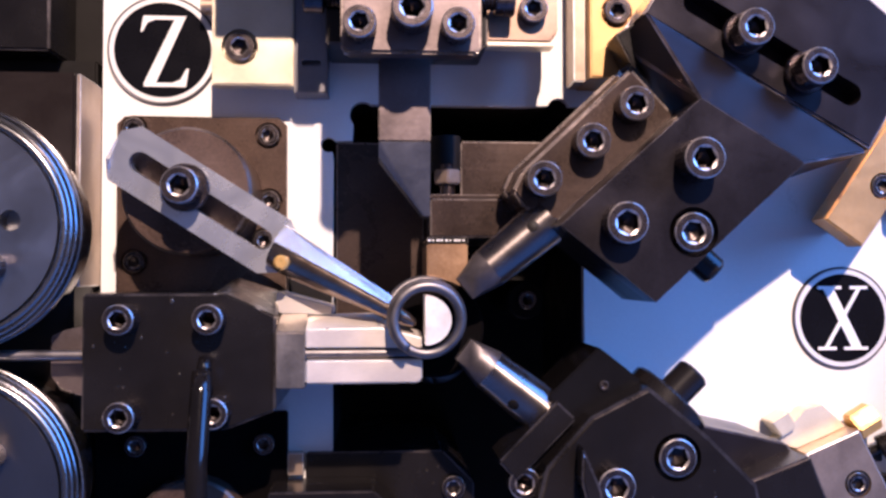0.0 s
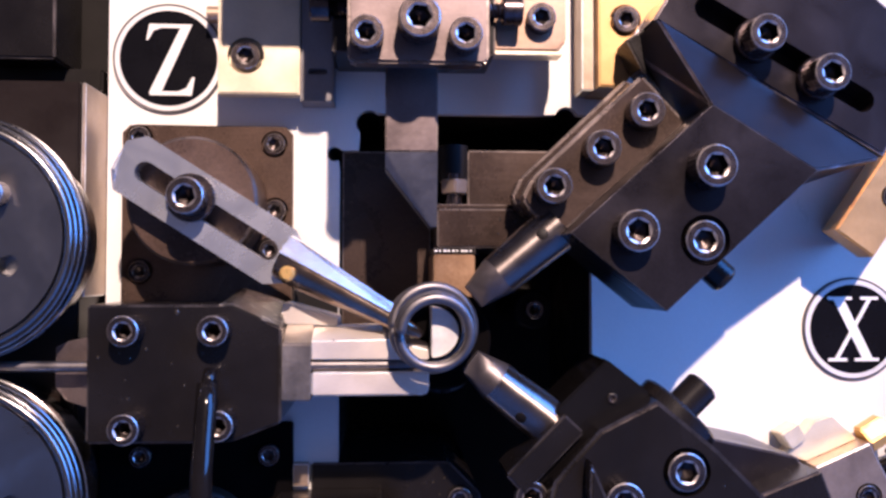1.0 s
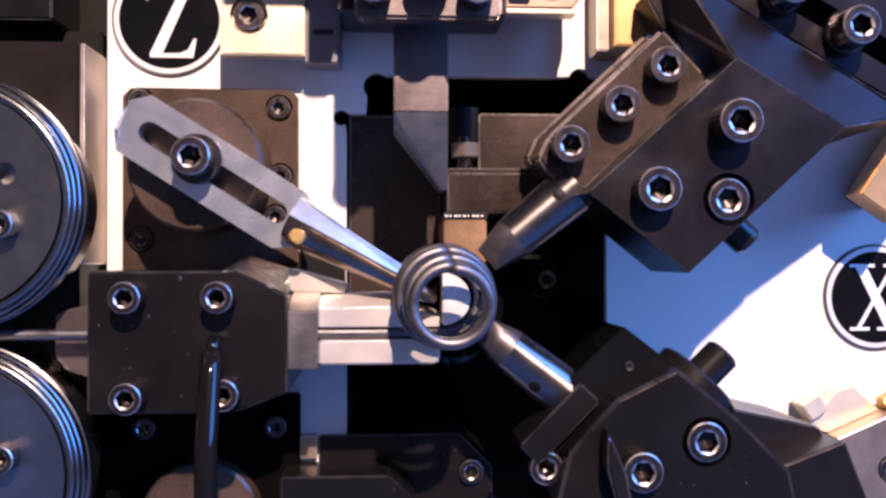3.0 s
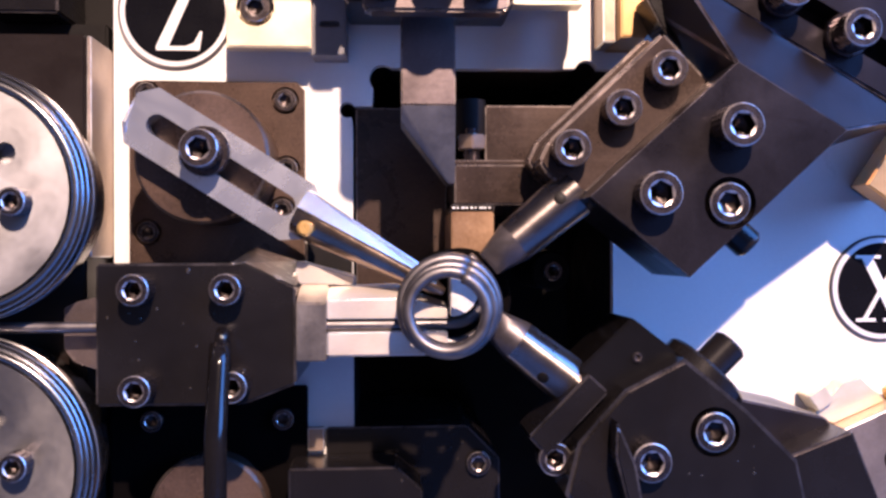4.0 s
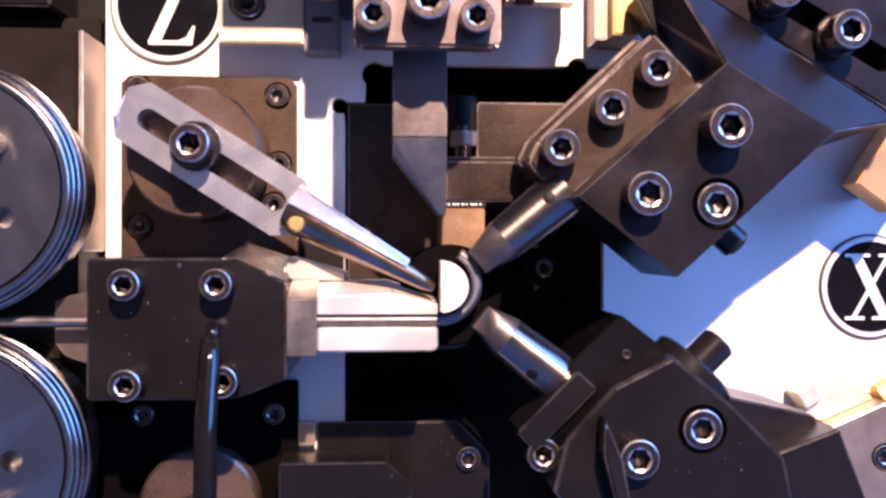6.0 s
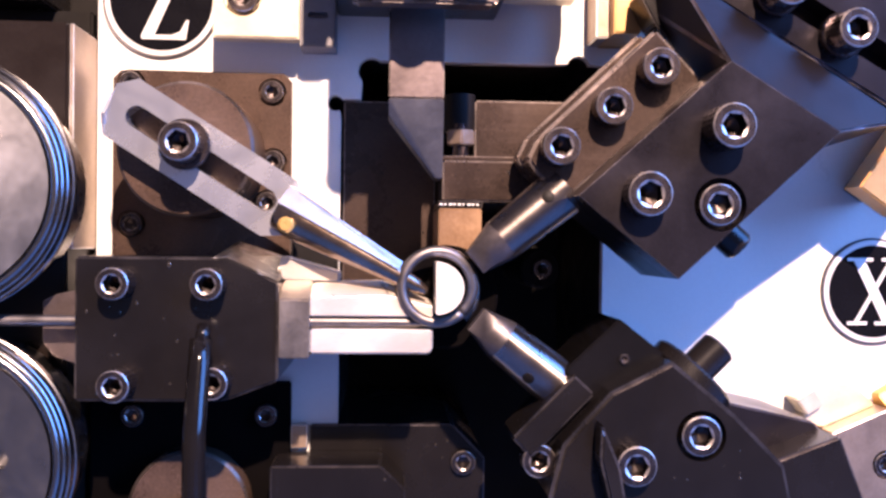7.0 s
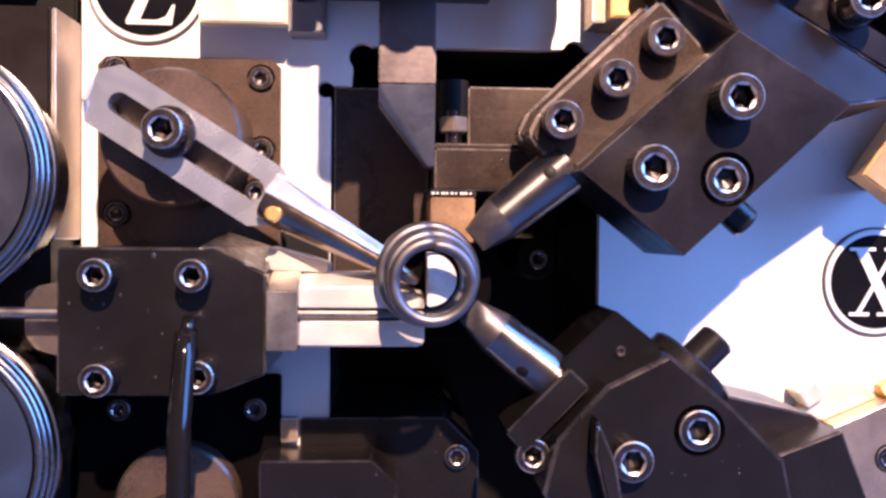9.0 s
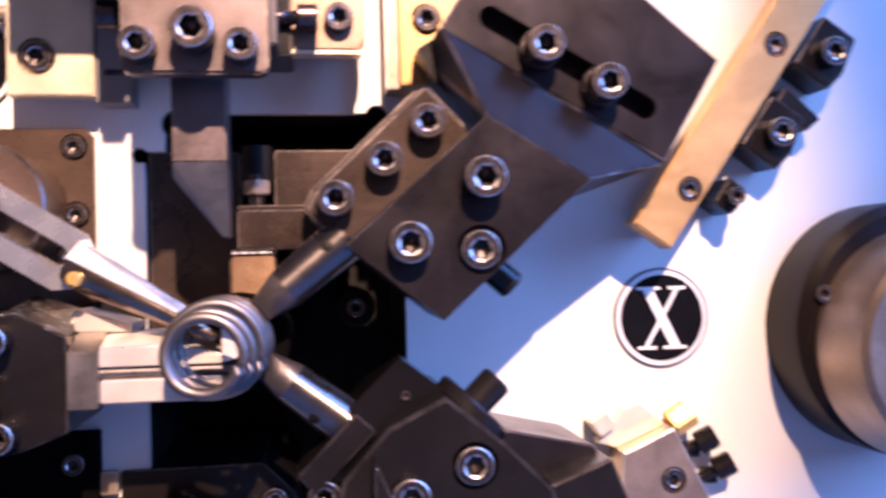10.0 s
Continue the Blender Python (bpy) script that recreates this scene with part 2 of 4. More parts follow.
def hull(points, bevel=0.4):
    bm = bmesh.new()
    for p in points:
        bm.verts.new(p)
    bmesh.ops.convex_hull(bm, input=list(bm.verts))
    bmesh.ops.dissolve_limit(bm, angle_limit=0.02, verts=list(bm.verts), edges=list(bm.edges))
    if bevel:
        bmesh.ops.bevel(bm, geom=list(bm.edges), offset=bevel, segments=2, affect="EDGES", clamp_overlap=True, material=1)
    return bm


def turned(profile, a, b, seg=40):
    """A turned part on the axis from a towards b; profile: (distance along the axis, radius)."""
    bm = bmesh.new()
    a, b = Vector(a), Vector(b)
    q = (b - a).to_track_quat("Z", "Y").to_matrix()
    rings = []
    for d, r in profile:
        if r <= 0:
            rings.append([bm.verts.new(a + q @ Vector((0, 0, d)))])
        else:
            rings.append([bm.verts.new(a + q @ Vector((r * math.cos(2 * math.pi * i / seg), r * math.sin(2 * math.pi * i / seg), d))) for i in range(seg)])
    for p, r in zip(rings, rings[1:]):
        for i in range(seg):
            j = (i + 1) % seg
            vs = [p[i % len(p)], p[j % len(p)], r[j % len(r)], r[i % len(r)]]
            vs = list(dict.fromkeys(vs))
            if len(vs) > 2:
                bm.faces.new(vs)
    for end in (rings[0], rings[-1]):
        if len(end) > 2 and profile[0] != profile[-1]:
            bm.faces.new(end)
    return bm


def edges_sharp(ob, degrees=32):
    """Smooth shading with crisp corners."""
    me = ob.data
    bm = bmesh.new()
    bm.from_mesh(me)
    for f in bm.faces:
        f.smooth = True
    for e in bm.edges:
        if len(e.link_faces) == 2 and e.calc_face_angle() > radians(degrees):
            e.smooth = False
    bm.to_mesh(me)
    bm.free()
    return ob


def disc(cx, cz, r, y0, y1, chamfer=0.6, seg=64):
    d = y1 - y0
    bm = turned([(0, 0), (0, r - chamfer), (chamfer, r), (d - 0.2, r), (d, r - 0.2), (d, 0)], (cx, y0, cz), (cx, y1, cz), seg)
    bm.normal_update()
    # Chamfer faces take the paler edge colour with its painted highlight.
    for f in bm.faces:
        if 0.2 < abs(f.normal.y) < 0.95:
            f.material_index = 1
    return bm


def tube_along(points, r, seg=14, cap=True):
    bm = bmesh.new()
    pts = [Vector(p) for p in points]
    rings = []
    for i, p in enumerate(pts):
        t = (pts[min(i + 1, len(pts) - 1)] - pts[max(i - 1, 0)]).normalized()
        u = t.cross(Vector((0, 1, 0.001))).normalized()
        w = t.cross(u)
        rings.append([bm.verts.new(p + (u * math.cos(2 * math.pi * k / seg) + w * math.sin(2 * math.pi * k / seg)) * r) for k in range(seg)])
    for p, q in zip(rings, rings[1:]):
        for k in range(seg):
            bm.faces.new((p[k], p[(k + 1) % seg], q[(k + 1) % seg], q[k]))
    if cap:
        bm.faces.new(rings[0])
        bm.faces.new(rings[-1])
    return bm


SCREW_MESH = {}


def screw_mesh(r, h):
    """Two meshes of a socket screw, head base at the origin, facing -y: the knurled head and its hexagon socket with a drilled bottom."""
    if (r, h) in SCREW_MESH:
        return SCREW_MESH[r, h]
    seg = 48
    s = r * 0.56
    shapes = (("cap_screw", [(r * 0.98, 0, 0), (r, -0.3, 1), (r, -h + 0.9, 1), (r * 0.97, -h + 0.35, 0), (r * 0.90, -h, 0), (s * 1.10, -h, 0), (s, -h + 0.35, 2)]),
              ("hex_socket", [(s, -h + 0.35, 2), (s, -h * 0.42, 2), (s * 0.72, -h * 0.40, 0), (0.15, -h * 0.25, 0)]))
    made = []
    for name, rows in shapes:
        bm = bmesh.new()
        loops = []
        for rad, y, kind in rows:
            ring = []
            for i in range(seg):
                a = 2 * math.pi * i / seg
                k = rad
                if kind == 1 and i % 2:
                    k = rad - 0.12
                if kind == 2:
                    k = rad * math.cos(math.pi / 6) / math.cos((a % (math.pi / 3)) - math.pi / 6)
                ring.append(bm.verts.new((k * math.cos(a) * MM, y * MM, k * math.sin(a) * MM)))
            loops.append(ring)
        for band, (p, q) in enumerate(zip(loops, loops[1:])):
            for i in range(seg):
                f = bm.faces.new((p[i], p[(i + 1) % seg], q[(i + 1) % seg], q[i]))
                # Rim bands carry the paler, highlight-toned edge steel.
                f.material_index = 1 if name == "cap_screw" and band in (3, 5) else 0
        bm.faces.new(loops[-1] if name == "hex_socket" else loops[0])
        bmesh.ops.recalc_face_normals(bm, faces=bm.faces)
        me = bpy.data.meshes.new(name)
        bm.to_mesh(me)
        bm.free()
        me.materials.append(SCREW if name == "cap_screw" else SOCKET)
        me.materials.append(EDGE_SCREW)
        made.append(me)
    SCREW_MESH[r, h] = made
    return made


def screw(parent, x, z, y, r=4.9, h=7.0, turn=0, name="cap_screw"):
    """A socket screw whose head sits on the plane y, as a part of its thing."""
    head, socket = screw_mesh(r, h)
    ob = new(name, head)
    ob.parent = parent
    ob.location = (Vector((x, y, z)) - origin[parent.name]) * MM
    ob.rotation_euler = (0, radians(turn), 0)
    origin[ob.name] = Vector((x, y, z))
    new("hex_socket", socket).parent = ob
    return ob


def arc(cx, cz, r, a0, a1, n=10):
    return [(cx + r * math.cos(radians(a0 + (a1 - a0) * i / n)), cz + r * math.sin(radians(a0 + (a1 - a0) * i / n))) for i in range(n + 1)]


# ---- setting: the machine's face with its recess, and the hall round it ----
outline = [(-96, -230), (-96, 230), (420, 230), (420, -230), (73, -230), (73, 60)]
outline += arc(64, 59, 4.2, 20, 160)
outline += [(52, 60), (-1, 60)] + arc(-6.2, 56.5, 4.6, 50, 225) + [(-9.8, 47)]
outline += arc(-18.2, 45.6, 2.7, 30, 300) + [(-16.5, 40), (-16.5, -230)]
single("machine_face", prism(outline, 0, 4, 0), PAINT, "white painted machine face plate with a cut-out recess", "machine panel", kind="structure")
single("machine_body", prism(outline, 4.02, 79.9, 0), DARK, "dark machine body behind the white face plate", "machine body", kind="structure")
single("recess_back", block(-60, 110, -230, 90, 80, 86, 0), DARK, "near-black back wall of the tool recess", "machine panel", kind="structure")
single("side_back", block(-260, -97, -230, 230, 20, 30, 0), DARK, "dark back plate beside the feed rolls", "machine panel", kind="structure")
single("machine_base", block(-262, 424, -1200, -230.5, 5, 690, 3), PAINT, "white painted machine cabinet standing on the floor", "machine cabinet", kind="structure")
single("machine_back", block(-262, 424, -230, 235, 90, 690, 3), PAINT, "white painted cabinet behind the tool face", "machine cabinet", kind="structure")
single("floor", block(-3000, 3000, -1210, -1200, -4000, 1500, 0), WALLS, "grey hall floor", "floor", kind="structure")
single("wall_back", block(-3000, 3000, -1200, 2200, 700, 760, 0), WALLS, "plain grey hall wall behind the machine", "wall", kind="structure")


# ---- badges ----
def badge(cx, cz, r, strokes, label):
    b = thing("letter_badge", (cx, 0, cz), label, "badge")
    edges_sharp(part("rim", turned([(0, r - 0.7), (-0.9, r - 0.6), (-1.0, r - 0.2), (0, r)], (cx, 0, cz), (cx, 1, cz), 72), GREY, b, "thin dark edge line"))
    edges_sharp(part("ring", turned([(0, r - 2.7), (-1.1, r - 2.6), (-1.1, r - 0.9), (0, r - 0.7)], (cx, 0, cz), (cx, 1, cz), 72), SILVER, b, "satin silver ring"))
    edges_sharp(part("face", turned([(-1.2, 0), (-1.2, r - 2.6), (0, r - 2.6)], (cx, 0, cz), (cx, 1, cz), 72), BADGE, b, "black enamel disc"))
    bm = bmesh.new()
    for lift, poly in enumerate(strokes):
        f = [bm.verts.new((cx + x, -1.55 - 0.03 * lift, cz + z)) for x, z in poly]
        k = [bm.verts.new((cx + x, -1.1, cz + z)) for x, z in poly]
        bm.faces.new(f)
        bm.faces.new(k[::-1])
        for i in range(len(f)):
            j = (i + 1) % len(f)
            bm.faces.new((f[i], k[i], k[j], f[j]))
    part("letter", bm, LETTER, b, "white serif letter")
    return b


Z_STROKES = [[(-6.6, 11.8), (-7.6, 6.2), (-6.9, 6.2), (-5.2, 9.4), (-2.5, 10.5), (3.6, 10.5), (8.2, 11.8)],
             [(4.0, 10.5), (8.0, 11.8), (-2.2, -11.6), (-6.2, -12.6), (-6.4, -11.9)],
             [(-6.4, -11.9), (-6.2, -13.0), (8.0, -13.0), (9.0, -6.6), (8.2, -6.6), (6.2, -10.4), (3.4, -11.6), (-1.6, -11.6)]]
X_STROKES = [[(-7.4, 10.6), (-3.5, 10.6), (7.0, -10.6), (3.1, -10.6)],
             [(5.2, 10.6), (6.7, 10.6), (-5.6, -10.6), (-7.1, -10.6)],
             [(-9.6, 11.6), (-0.6, 11.6), (-0.6, 10.5), (-9.6, 10.5)], [(2.6, 11.6), (9.2, 11.6), (9.2, 10.5), (2.6, 10.5)],
             [(-9.6, -11.6), (-2.6, -11.6), (-2.6, -10.5), (-9.6, -10.5)], [(0.2, -11.6), (9.2, -11.6), (9.2, -10.5), (0.2, -10.5)]]
badge(-75.4, 78, 19.2, Z_STROKES, "round black badge with a white letter Z on the white panel")
badge(168.4, -16.2, 18.6, X_STROKES, "round black badge with a white letter X on the white panel")

# ---- upper left: brass gib, grey spacer, unseen shading block ----
gib = thing("brass_block", (-41, 0, 80), "pale brass clamp block screwed to the white panel", "clamp block")
part("body", pierced(rect(-56.2, -29.2, 63.4, 115), -14, -7, [(circle(-47.0, 76.2, 6.1), 3.6)]), BRASS, gib)
part("base", block(-55.5, -30.5, 67.5, 115, -7, -0.01, 0.4), GREY, gib, "grey base plate")
screw(gib, -47.0, 76.2, -10.4, 5.0, 4.4, 12)
# Stays out of view; added to cast shade on gib and spacer.
cover = thing("upper_shade_block", (-40, 0, 130), "unseen dark block shading the brass block, sinking with the cutter", "cover")
part("body", block(-46.0, -20, 113, 155, -62, 0, 0.6), BLACK, cover)
part("step", block(-19.9, -12.5, 97, 155, -62, -30, 0.6), BLACK, cover)
spacer = thing("spacer_block", (-23, 0, 80), "grey steel spacer with a short slot beside the brass block", "spacer block")
part("body", pierced(rect(-29.1, -17.9, 61.6, 112), -12, 0, [(oblong((-25.5, 71.6), (-21.2, 71.6), 1.1), 4)], 0.4), PALE_GREY, spacer)
# Mostly hidden block, added so its shadow fills the panel below.
way = thing("clamp_shadow_block", (8, 0, 95), "dark steel block behind the cutter clamp, added for its shadow", "slideway")
part("body", block(-17.7, 35.1, 74.5, 150, -27, 0, 0.6), BLACK, way)
pin = thing("dowel_pin", (-57, 0, 91), "short bright steel pin beside the letter badge", "dowel pin")
edges_sharp(part("shaft", turned([(0, 0), (0, 2.9), (5, 2.9), (5, 0)], (-61.2, -6, 92), (-56.2, -6, 92), 24), BRONZE, pin))

# ---- upper right of the cutter: bronze stop and brass strip ----
stop = thing("bronze_stop", (47, 0, 88), "pale bronze stop block with a socket screw", "stop block")
part("body", prism([(35.3, 77.2), (56.6, 77.2), (59.2, 80.5), (59.2, 112), (35.3, 112)], -23, -14, 0.6), COPPERY, stop)
part("base", block(37, 57.5, 84, 112, -14, 0, 0.4), GREY, stop, "grey stop base")
# Thin paler strip puts the stop's bottom-edge highlight into colour.
part("foot", block(33.0, 58, 75.9, 77.4, -22.5, -15, 0.3), BRASS, stop)
screw(stop, 50.4, 87.4, -22, 4.8, 5.5, 20)
strip = thing("brass_strip", (78, 0, 88), "brass guide strip with a socket screw", "guide strip")
part("body", pierced([(71.0, 66.5), (79.0, 66.5), (93, 84), (93, 125), (71.0, 125)], -20, 0, [(circle(80.0, 88.8, 5.4), 2.4)]), RAIL, strip)
screw(strip, 80.0, 88.8, -17.6, 4.6, 4.4, 5)
rail = thing("steel_strip", (69.5, 0, 88), "narrow pinkish steel strip beside the brass strip", "guide strip")
part("body", block(66.6, 70.8, 66.3, 125, -14, 0, 0.4), BRONZE, rail)

# ---- recess: guide plate, clamp blocks, quill with the half-round mandrel ----
gp = thing("guide_plate", (0, 26, 0), "tall browned steel guide plate in the recess", "guide plate")
part("body", block(-15.6, 15.6, -36, 47, 4, 80, 0.5), BROWNED, gp)
cb = thing("clamp_block", (36, 34, 30), "browned steel clamp block with an adjusting bolt", "clamp block")
part("upper_block", block(27.9, 59, 26.4, 46.1, -8, 80, 0.6), BROWNED, cb)
part("lower_block", block(16.4, 48.4, 12.0, 24.7, -24, 80, 0.6), BROWNED, cb)
part("ledge", block(16.4, 44, 24.7, 26.3, -22, 80, 0.4), BROWNED, cb)
nut = bmesh.new()
bmesh.ops.create_cone(nut, cap_ends=True, segments=6, radius1=4.8, radius2=4.8, depth=4.8, matrix=Matrix.Translation((22.4, -17, 32.4)))
bmesh.ops.bevel(nut, geom=list(nut.edges), offset=0.4, segments=2, affect="EDGES")
part("hex_nut", nut, BRONZE, cb, "hexagon nut")
edges_sharp(part("stud", turned([(0, 2.6), (6, 2.6), (6.5, 2.2), (12, 2.2)], (22.4, -17, 24.8), (22.4, -17, 40), 20), SCREW, cb))
edges_sharp(part("sleeve", turned([(0, 5.0), (12, 5.0), (12, 0)], (22.4, -13, 34.6), (22.4, -13, 50), 28), DARK, cb))
quill = thing("quill", (22, 34, -15), "bright half-round mandrel on its holder, with an added black backing cylinder", "quill")
# Added black cylinder for the dark void; it also hides unmade spring turns.
edges_sharp(part("sleeve", turned([(0, 0), (0, 14.8), (0.8, 15.6), (113.8, 15.6), (113.8, 0)], (17.2, -34, -17.2), (17.2, 40, -17.2), 48), DEAD_BLACK, quill))
part("holder", block(15.0, 28.2, -4, 9.6, -28.6, 4, 0.4), TINTED, quill, "heat-tinted mandrel holder")
part("marked_strip", block(15.0, 28.4, 9.7, 11.9, -28.5, 4, 0.3), BLACK, quill, "dark strip with white marks")
for k in range(9):
    w = (0.9, 0.6, 1.1, 0.7, 0.9, 0.5, 1.2, 0.8, 0.7)[k]
    part("engraved_mark", block(15.3 + k * 1.4, 15.3 + k * 1.4 + w, 10.5, 11.1, -28.9, -28.5, 0), LETTER, quill)
half = [(13.4, -21.4)] + [(13.4 + 8.0 * math.cos(a), -13.9 + 7.5 * math.sin(a)) for a in [math.radians(-84 + 168 * i / 22) for i in range(23)]] + [(13.4, -6.4)]
part("mandrel", prism(half, -48, -20, 0.25), CARBIDE, quill, "bright half-round mandrel")
boss = thing("recess_boss", (56, 34, -10), "small dark boss with a glinting screw deep in the recess", "boss")
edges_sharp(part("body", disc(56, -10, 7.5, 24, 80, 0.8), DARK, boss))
screw(boss, 56, -10, 24, 3.6, 4, 0)
lowb = thing("lower_block", (5, 26, -90), "dark steel block across the bottom of the recess", "clamp block")
part("body", prism([(-25.6, -120), (-25.6, -61.8), (22, -61.8), (33, -73), (33, -120)], -2, 80, 0.6), BLACK, lowb)
screw(lowb, 25.6, -74.4, -1.5, 4.2, 2.6, 0)
part("front_step", prism([(-36, -120), (-36, -70.5), (-2, -70.5), (6, -78), (6, -120)], -22, -2, 0.6), BLACK, lowb)
foot = thing("pale_foot", (-28, 0, -66), "pale steel foot under the wire guide", "foot plate")
part("body", block(-31.6, -26.2, -69.2, -61.5, -4, 0, 0.3), BRONZE, foot)

# ---- feed side: housing, rolls, wire guide ----
house = thing("feed_housing", (-130, 20, 0), "dark steel feed roll housing with a lit flank", "housing")
part("body", block(-240, -97.6, -150, 65, -22, 20, 0.8), SOOTY, house)
part("inlet_plate", prism([(-100, -31), (-97, -35), (-88.6, -38), (-88.6, -15.5), (-96, -17), (-100, -19)], -34, -22.1, 0.3), TANNED, house, "pale inlet plate round the wire")
# Flank plate paler than the housing: lamp light put into its colour.
part("flank", block(-97.5, -96.2, -4, 64.6, -21.4, 0, 0.3), BRONZE, house, "paler flank plate, toned as lamp-lit")
upper = thing("upper_bracket", (-118, 20, 84), "dark bracket above the feed housing", "bracket")
part("body", block(-136, -112, 76, 130, -6, 20, 0.8), BLACK, upper)
screw(upper, -131, 73.8, -16, 3.2, 5, 0)
part("ledge", block(-150, -100.5, 66, 76, 8, 20, 0.8), DARK, upper)


def feed_roll(cx, cz, r, mat, label):
    """A grooved feed roll on its shaft, turning about its own axis."""
    t = thing("feed_roll", (cx, -42, cz), label, "feed roll", group="feed rolls")
    def ring(c, h, lift):
        return [(-lift - 0.9 * math.sin(radians(k)), c + h * math.cos(radians(k))) for k in (180, 155, 130, 105, 80, 55, 30, 0)]

    prof = [(-44.3, 0), (-44.3, r - 5.2), (-49.2, r - 5.1)] + ring(r - 3.9, 1.1, 48.9) + ring(r - 2.0, 0.6, 48.6) + ring(r - 0.7, 0.5, 48.0)
    prof += [(-46.6, r), (-46.2, r - 0.8), (-45.4, r - 0.8), (-45.0, r), (-43, r), (-42.6, r - 1.2), (-40, r - 1.6), (-38, r - 4), (-24, r - 4), (-24, 0)]
    wheel = edges_sharp(part("disc", turned([(d + 50, q) for d, q in prof], (cx, -50, cz), (cx, 0, cz), 96), ROLLER, t, "polished steel disc"))
    edges_sharp(part("hub", turned([(0, 0), (0, 8.6), (1.2, 9.8), (5, 9.8)], (cx, -55, cz), (cx, 0, cz), 48), mat, wheel, "raised hub"))
    for k in range(3):
        a = radians(120 * k)
        screw(t, cx + 17.4 * math.cos(a), cz + 17.4 * math.sin(a), -50, 4.0, 5.5, 10)
    holes = [(circle(cx + 17.6 * math.cos(radians(120 * k - 72)), cz + 17.6 * math.sin(radians(120 * k - 72)), 3.0, 24), 5) for k in range(3)]
    part("face_plate", pierced(circle(cx, cz, r - 5.4, 96), -50, -44.5, holes, 0.3), mat, wheel, "ground drilled face")
    return t


roll_a = feed_roll(-123.6, 13.7, 36.2, GROUND_HIGH, "polished grooved steel feed roll above the wire")
roll_b = feed_roll(-123.4, -62.6, 37.2, GROUND_LOW, "polished grooved steel feed roll below the wire")

motor = thing("motor_plate", (-60, 0, 25), "browned square steel bearing plate with a round boss", "bearing plate")
BOLTS = ((-84.5, 50.1), (-38.8, 48.2), (-38.4, 25.2), (-40.0, 11.5), (-84, 4.2))
part("body", pierced([(-87.8, 54.4), (-35.1, 54.4), (-32.4, 51.8), (-32.4, -7.0), (-90.3, -7.0), (-90.3, 51.8)], -2.6, -0.01, [(circle(x, z, 4.6), 2) for x, z in BOLTS]), RUSSET, motor)
edges_sharp(part("boss", disc(-61.2, 26.4, 20.4, -28, -2.6, 0.9), RUSSET, motor, "round browned boss"))
for x, z in BOLTS:
    screw(motor, x, z, -0.6, 3.8, 3.4, 17)

lever = thing("slotted_lever", (-60, -33, 26), "bright slotted steel lever with a tapered pitch tool", "lever")
A, B = Vector((-73.6, 34.4)), Vector((-36.4, 10.8))
u = (B - A).normalized()
w = Vector((-u.y, u.x))
half_w, slot_w = 8.6, 3.2
def side(p, d, e):
    q = p + u * d + w * e
    return (q.x, q.y)
bm = bmesh.new()
outer = [side(A, -8.8, -4.5), side(A, -4.8, -half_w), side(B, 4, -half_w), side(B, 8.5, -5.5), side(B, 8.5, 5.5), side(B, 4, half_w), side(A, -4.8, half_w), side(A, -8.8, 4.5)]
inner = [side(A, -slot_w * math.sin(radians(k)), -slot_w * math.cos(radians(k))) for k in range(0, 181, 20)] + [side(B, slot_w * math.sin(radians(k)), slot_w * math.cos(radians(k))) for k in range(0, 181, 20)]
loops = []
for y in (-36, -28.8):
    o = [bm.verts.new((x, y, z)) for x, z in outer]
    i_ = [bm.verts.new((x, y, z)) for x, z in inner]
    eo = [bm.edges.new((o[k], o[(k + 1) % len(o)])) for k in range(len(o))]
    ei = [bm.edges.new((i_[k], i_[(k + 1) % len(i_)])) for k in range(len(i_))]
    bmesh.ops.triangle_fill(bm, edges=eo + ei, use_beauty=True)
    loops.append((o, i_))
for k in range(len(outer)):
    j = (k + 1) % len(outer)
    bm.faces.new((loops[0][0][k], loops[0][0][j], loops[1][0][j], loops[1][0][k]))
for k in range(len(inner)):
    j = (k + 1) % len(inner)
    bm.faces.new((loops[0][1][k], loops[0][1][j], loops[1][1][j], loops[1][1][k]))
bmesh.ops.dissolve_limit(bm, angle_limit=0.01, verts=list(bm.verts), edges=list(bm.edges))
rim = [e for e in bm.edges if len(e.link_faces) == 2 and e.calc_face_angle(0) > 0.5 and abs(e.verts[0].co.y + 36) < 0.01 and abs(e.verts[1].co.y + 36) < 0.01
       and all(min(abs(v.co.x - x) + abs(v.co.z - z) for x, z in outer) < 0.02 for v in e.verts)]
bmesh.ops.bevel(bm, geom=rim, offset=1.1, segments=2, affect="EDGES", clamp_overlap=True)
part("arm", bm, LEVER, lever)
tip = Vector((9.5, -42, -14.6))
root = Vector((B.x + u.x * 7, -36, B.y + u.y * 7))
probe = edges_sharp(part("pitch_tool", turned([(0, 0), (0, 5.6), (1, 6.2), (9, 6.1), (46, 2.2), (49, 1.2), (49.5, 0)], root + (root - tip).normalized() * 2, tip, 40), TOOL, lever, "tapered dark steel pitch tool"))
fl = Vector((u.x, -0.1, u.y))
n3 = Vector((w.x, 0, w.y))
top = [root + n3 * 7.6 + Vector((0, -3.5, 0)) - fl * 3, root + n3 * 1.4 + Vector((0, -7.6, 0)) - fl * 3, tip + n3 * 1.0 - fl * 9 + Vector((0, -3.6, 0)), tip + n3 * 3.4 - fl * 9 + Vector((0, -1.2, 0))]
part("flat", hull([p for p in top] + [p + Vector((0, 4.5, 0)) for p in top], 0.3), LEVER, probe, "bright ground flat")
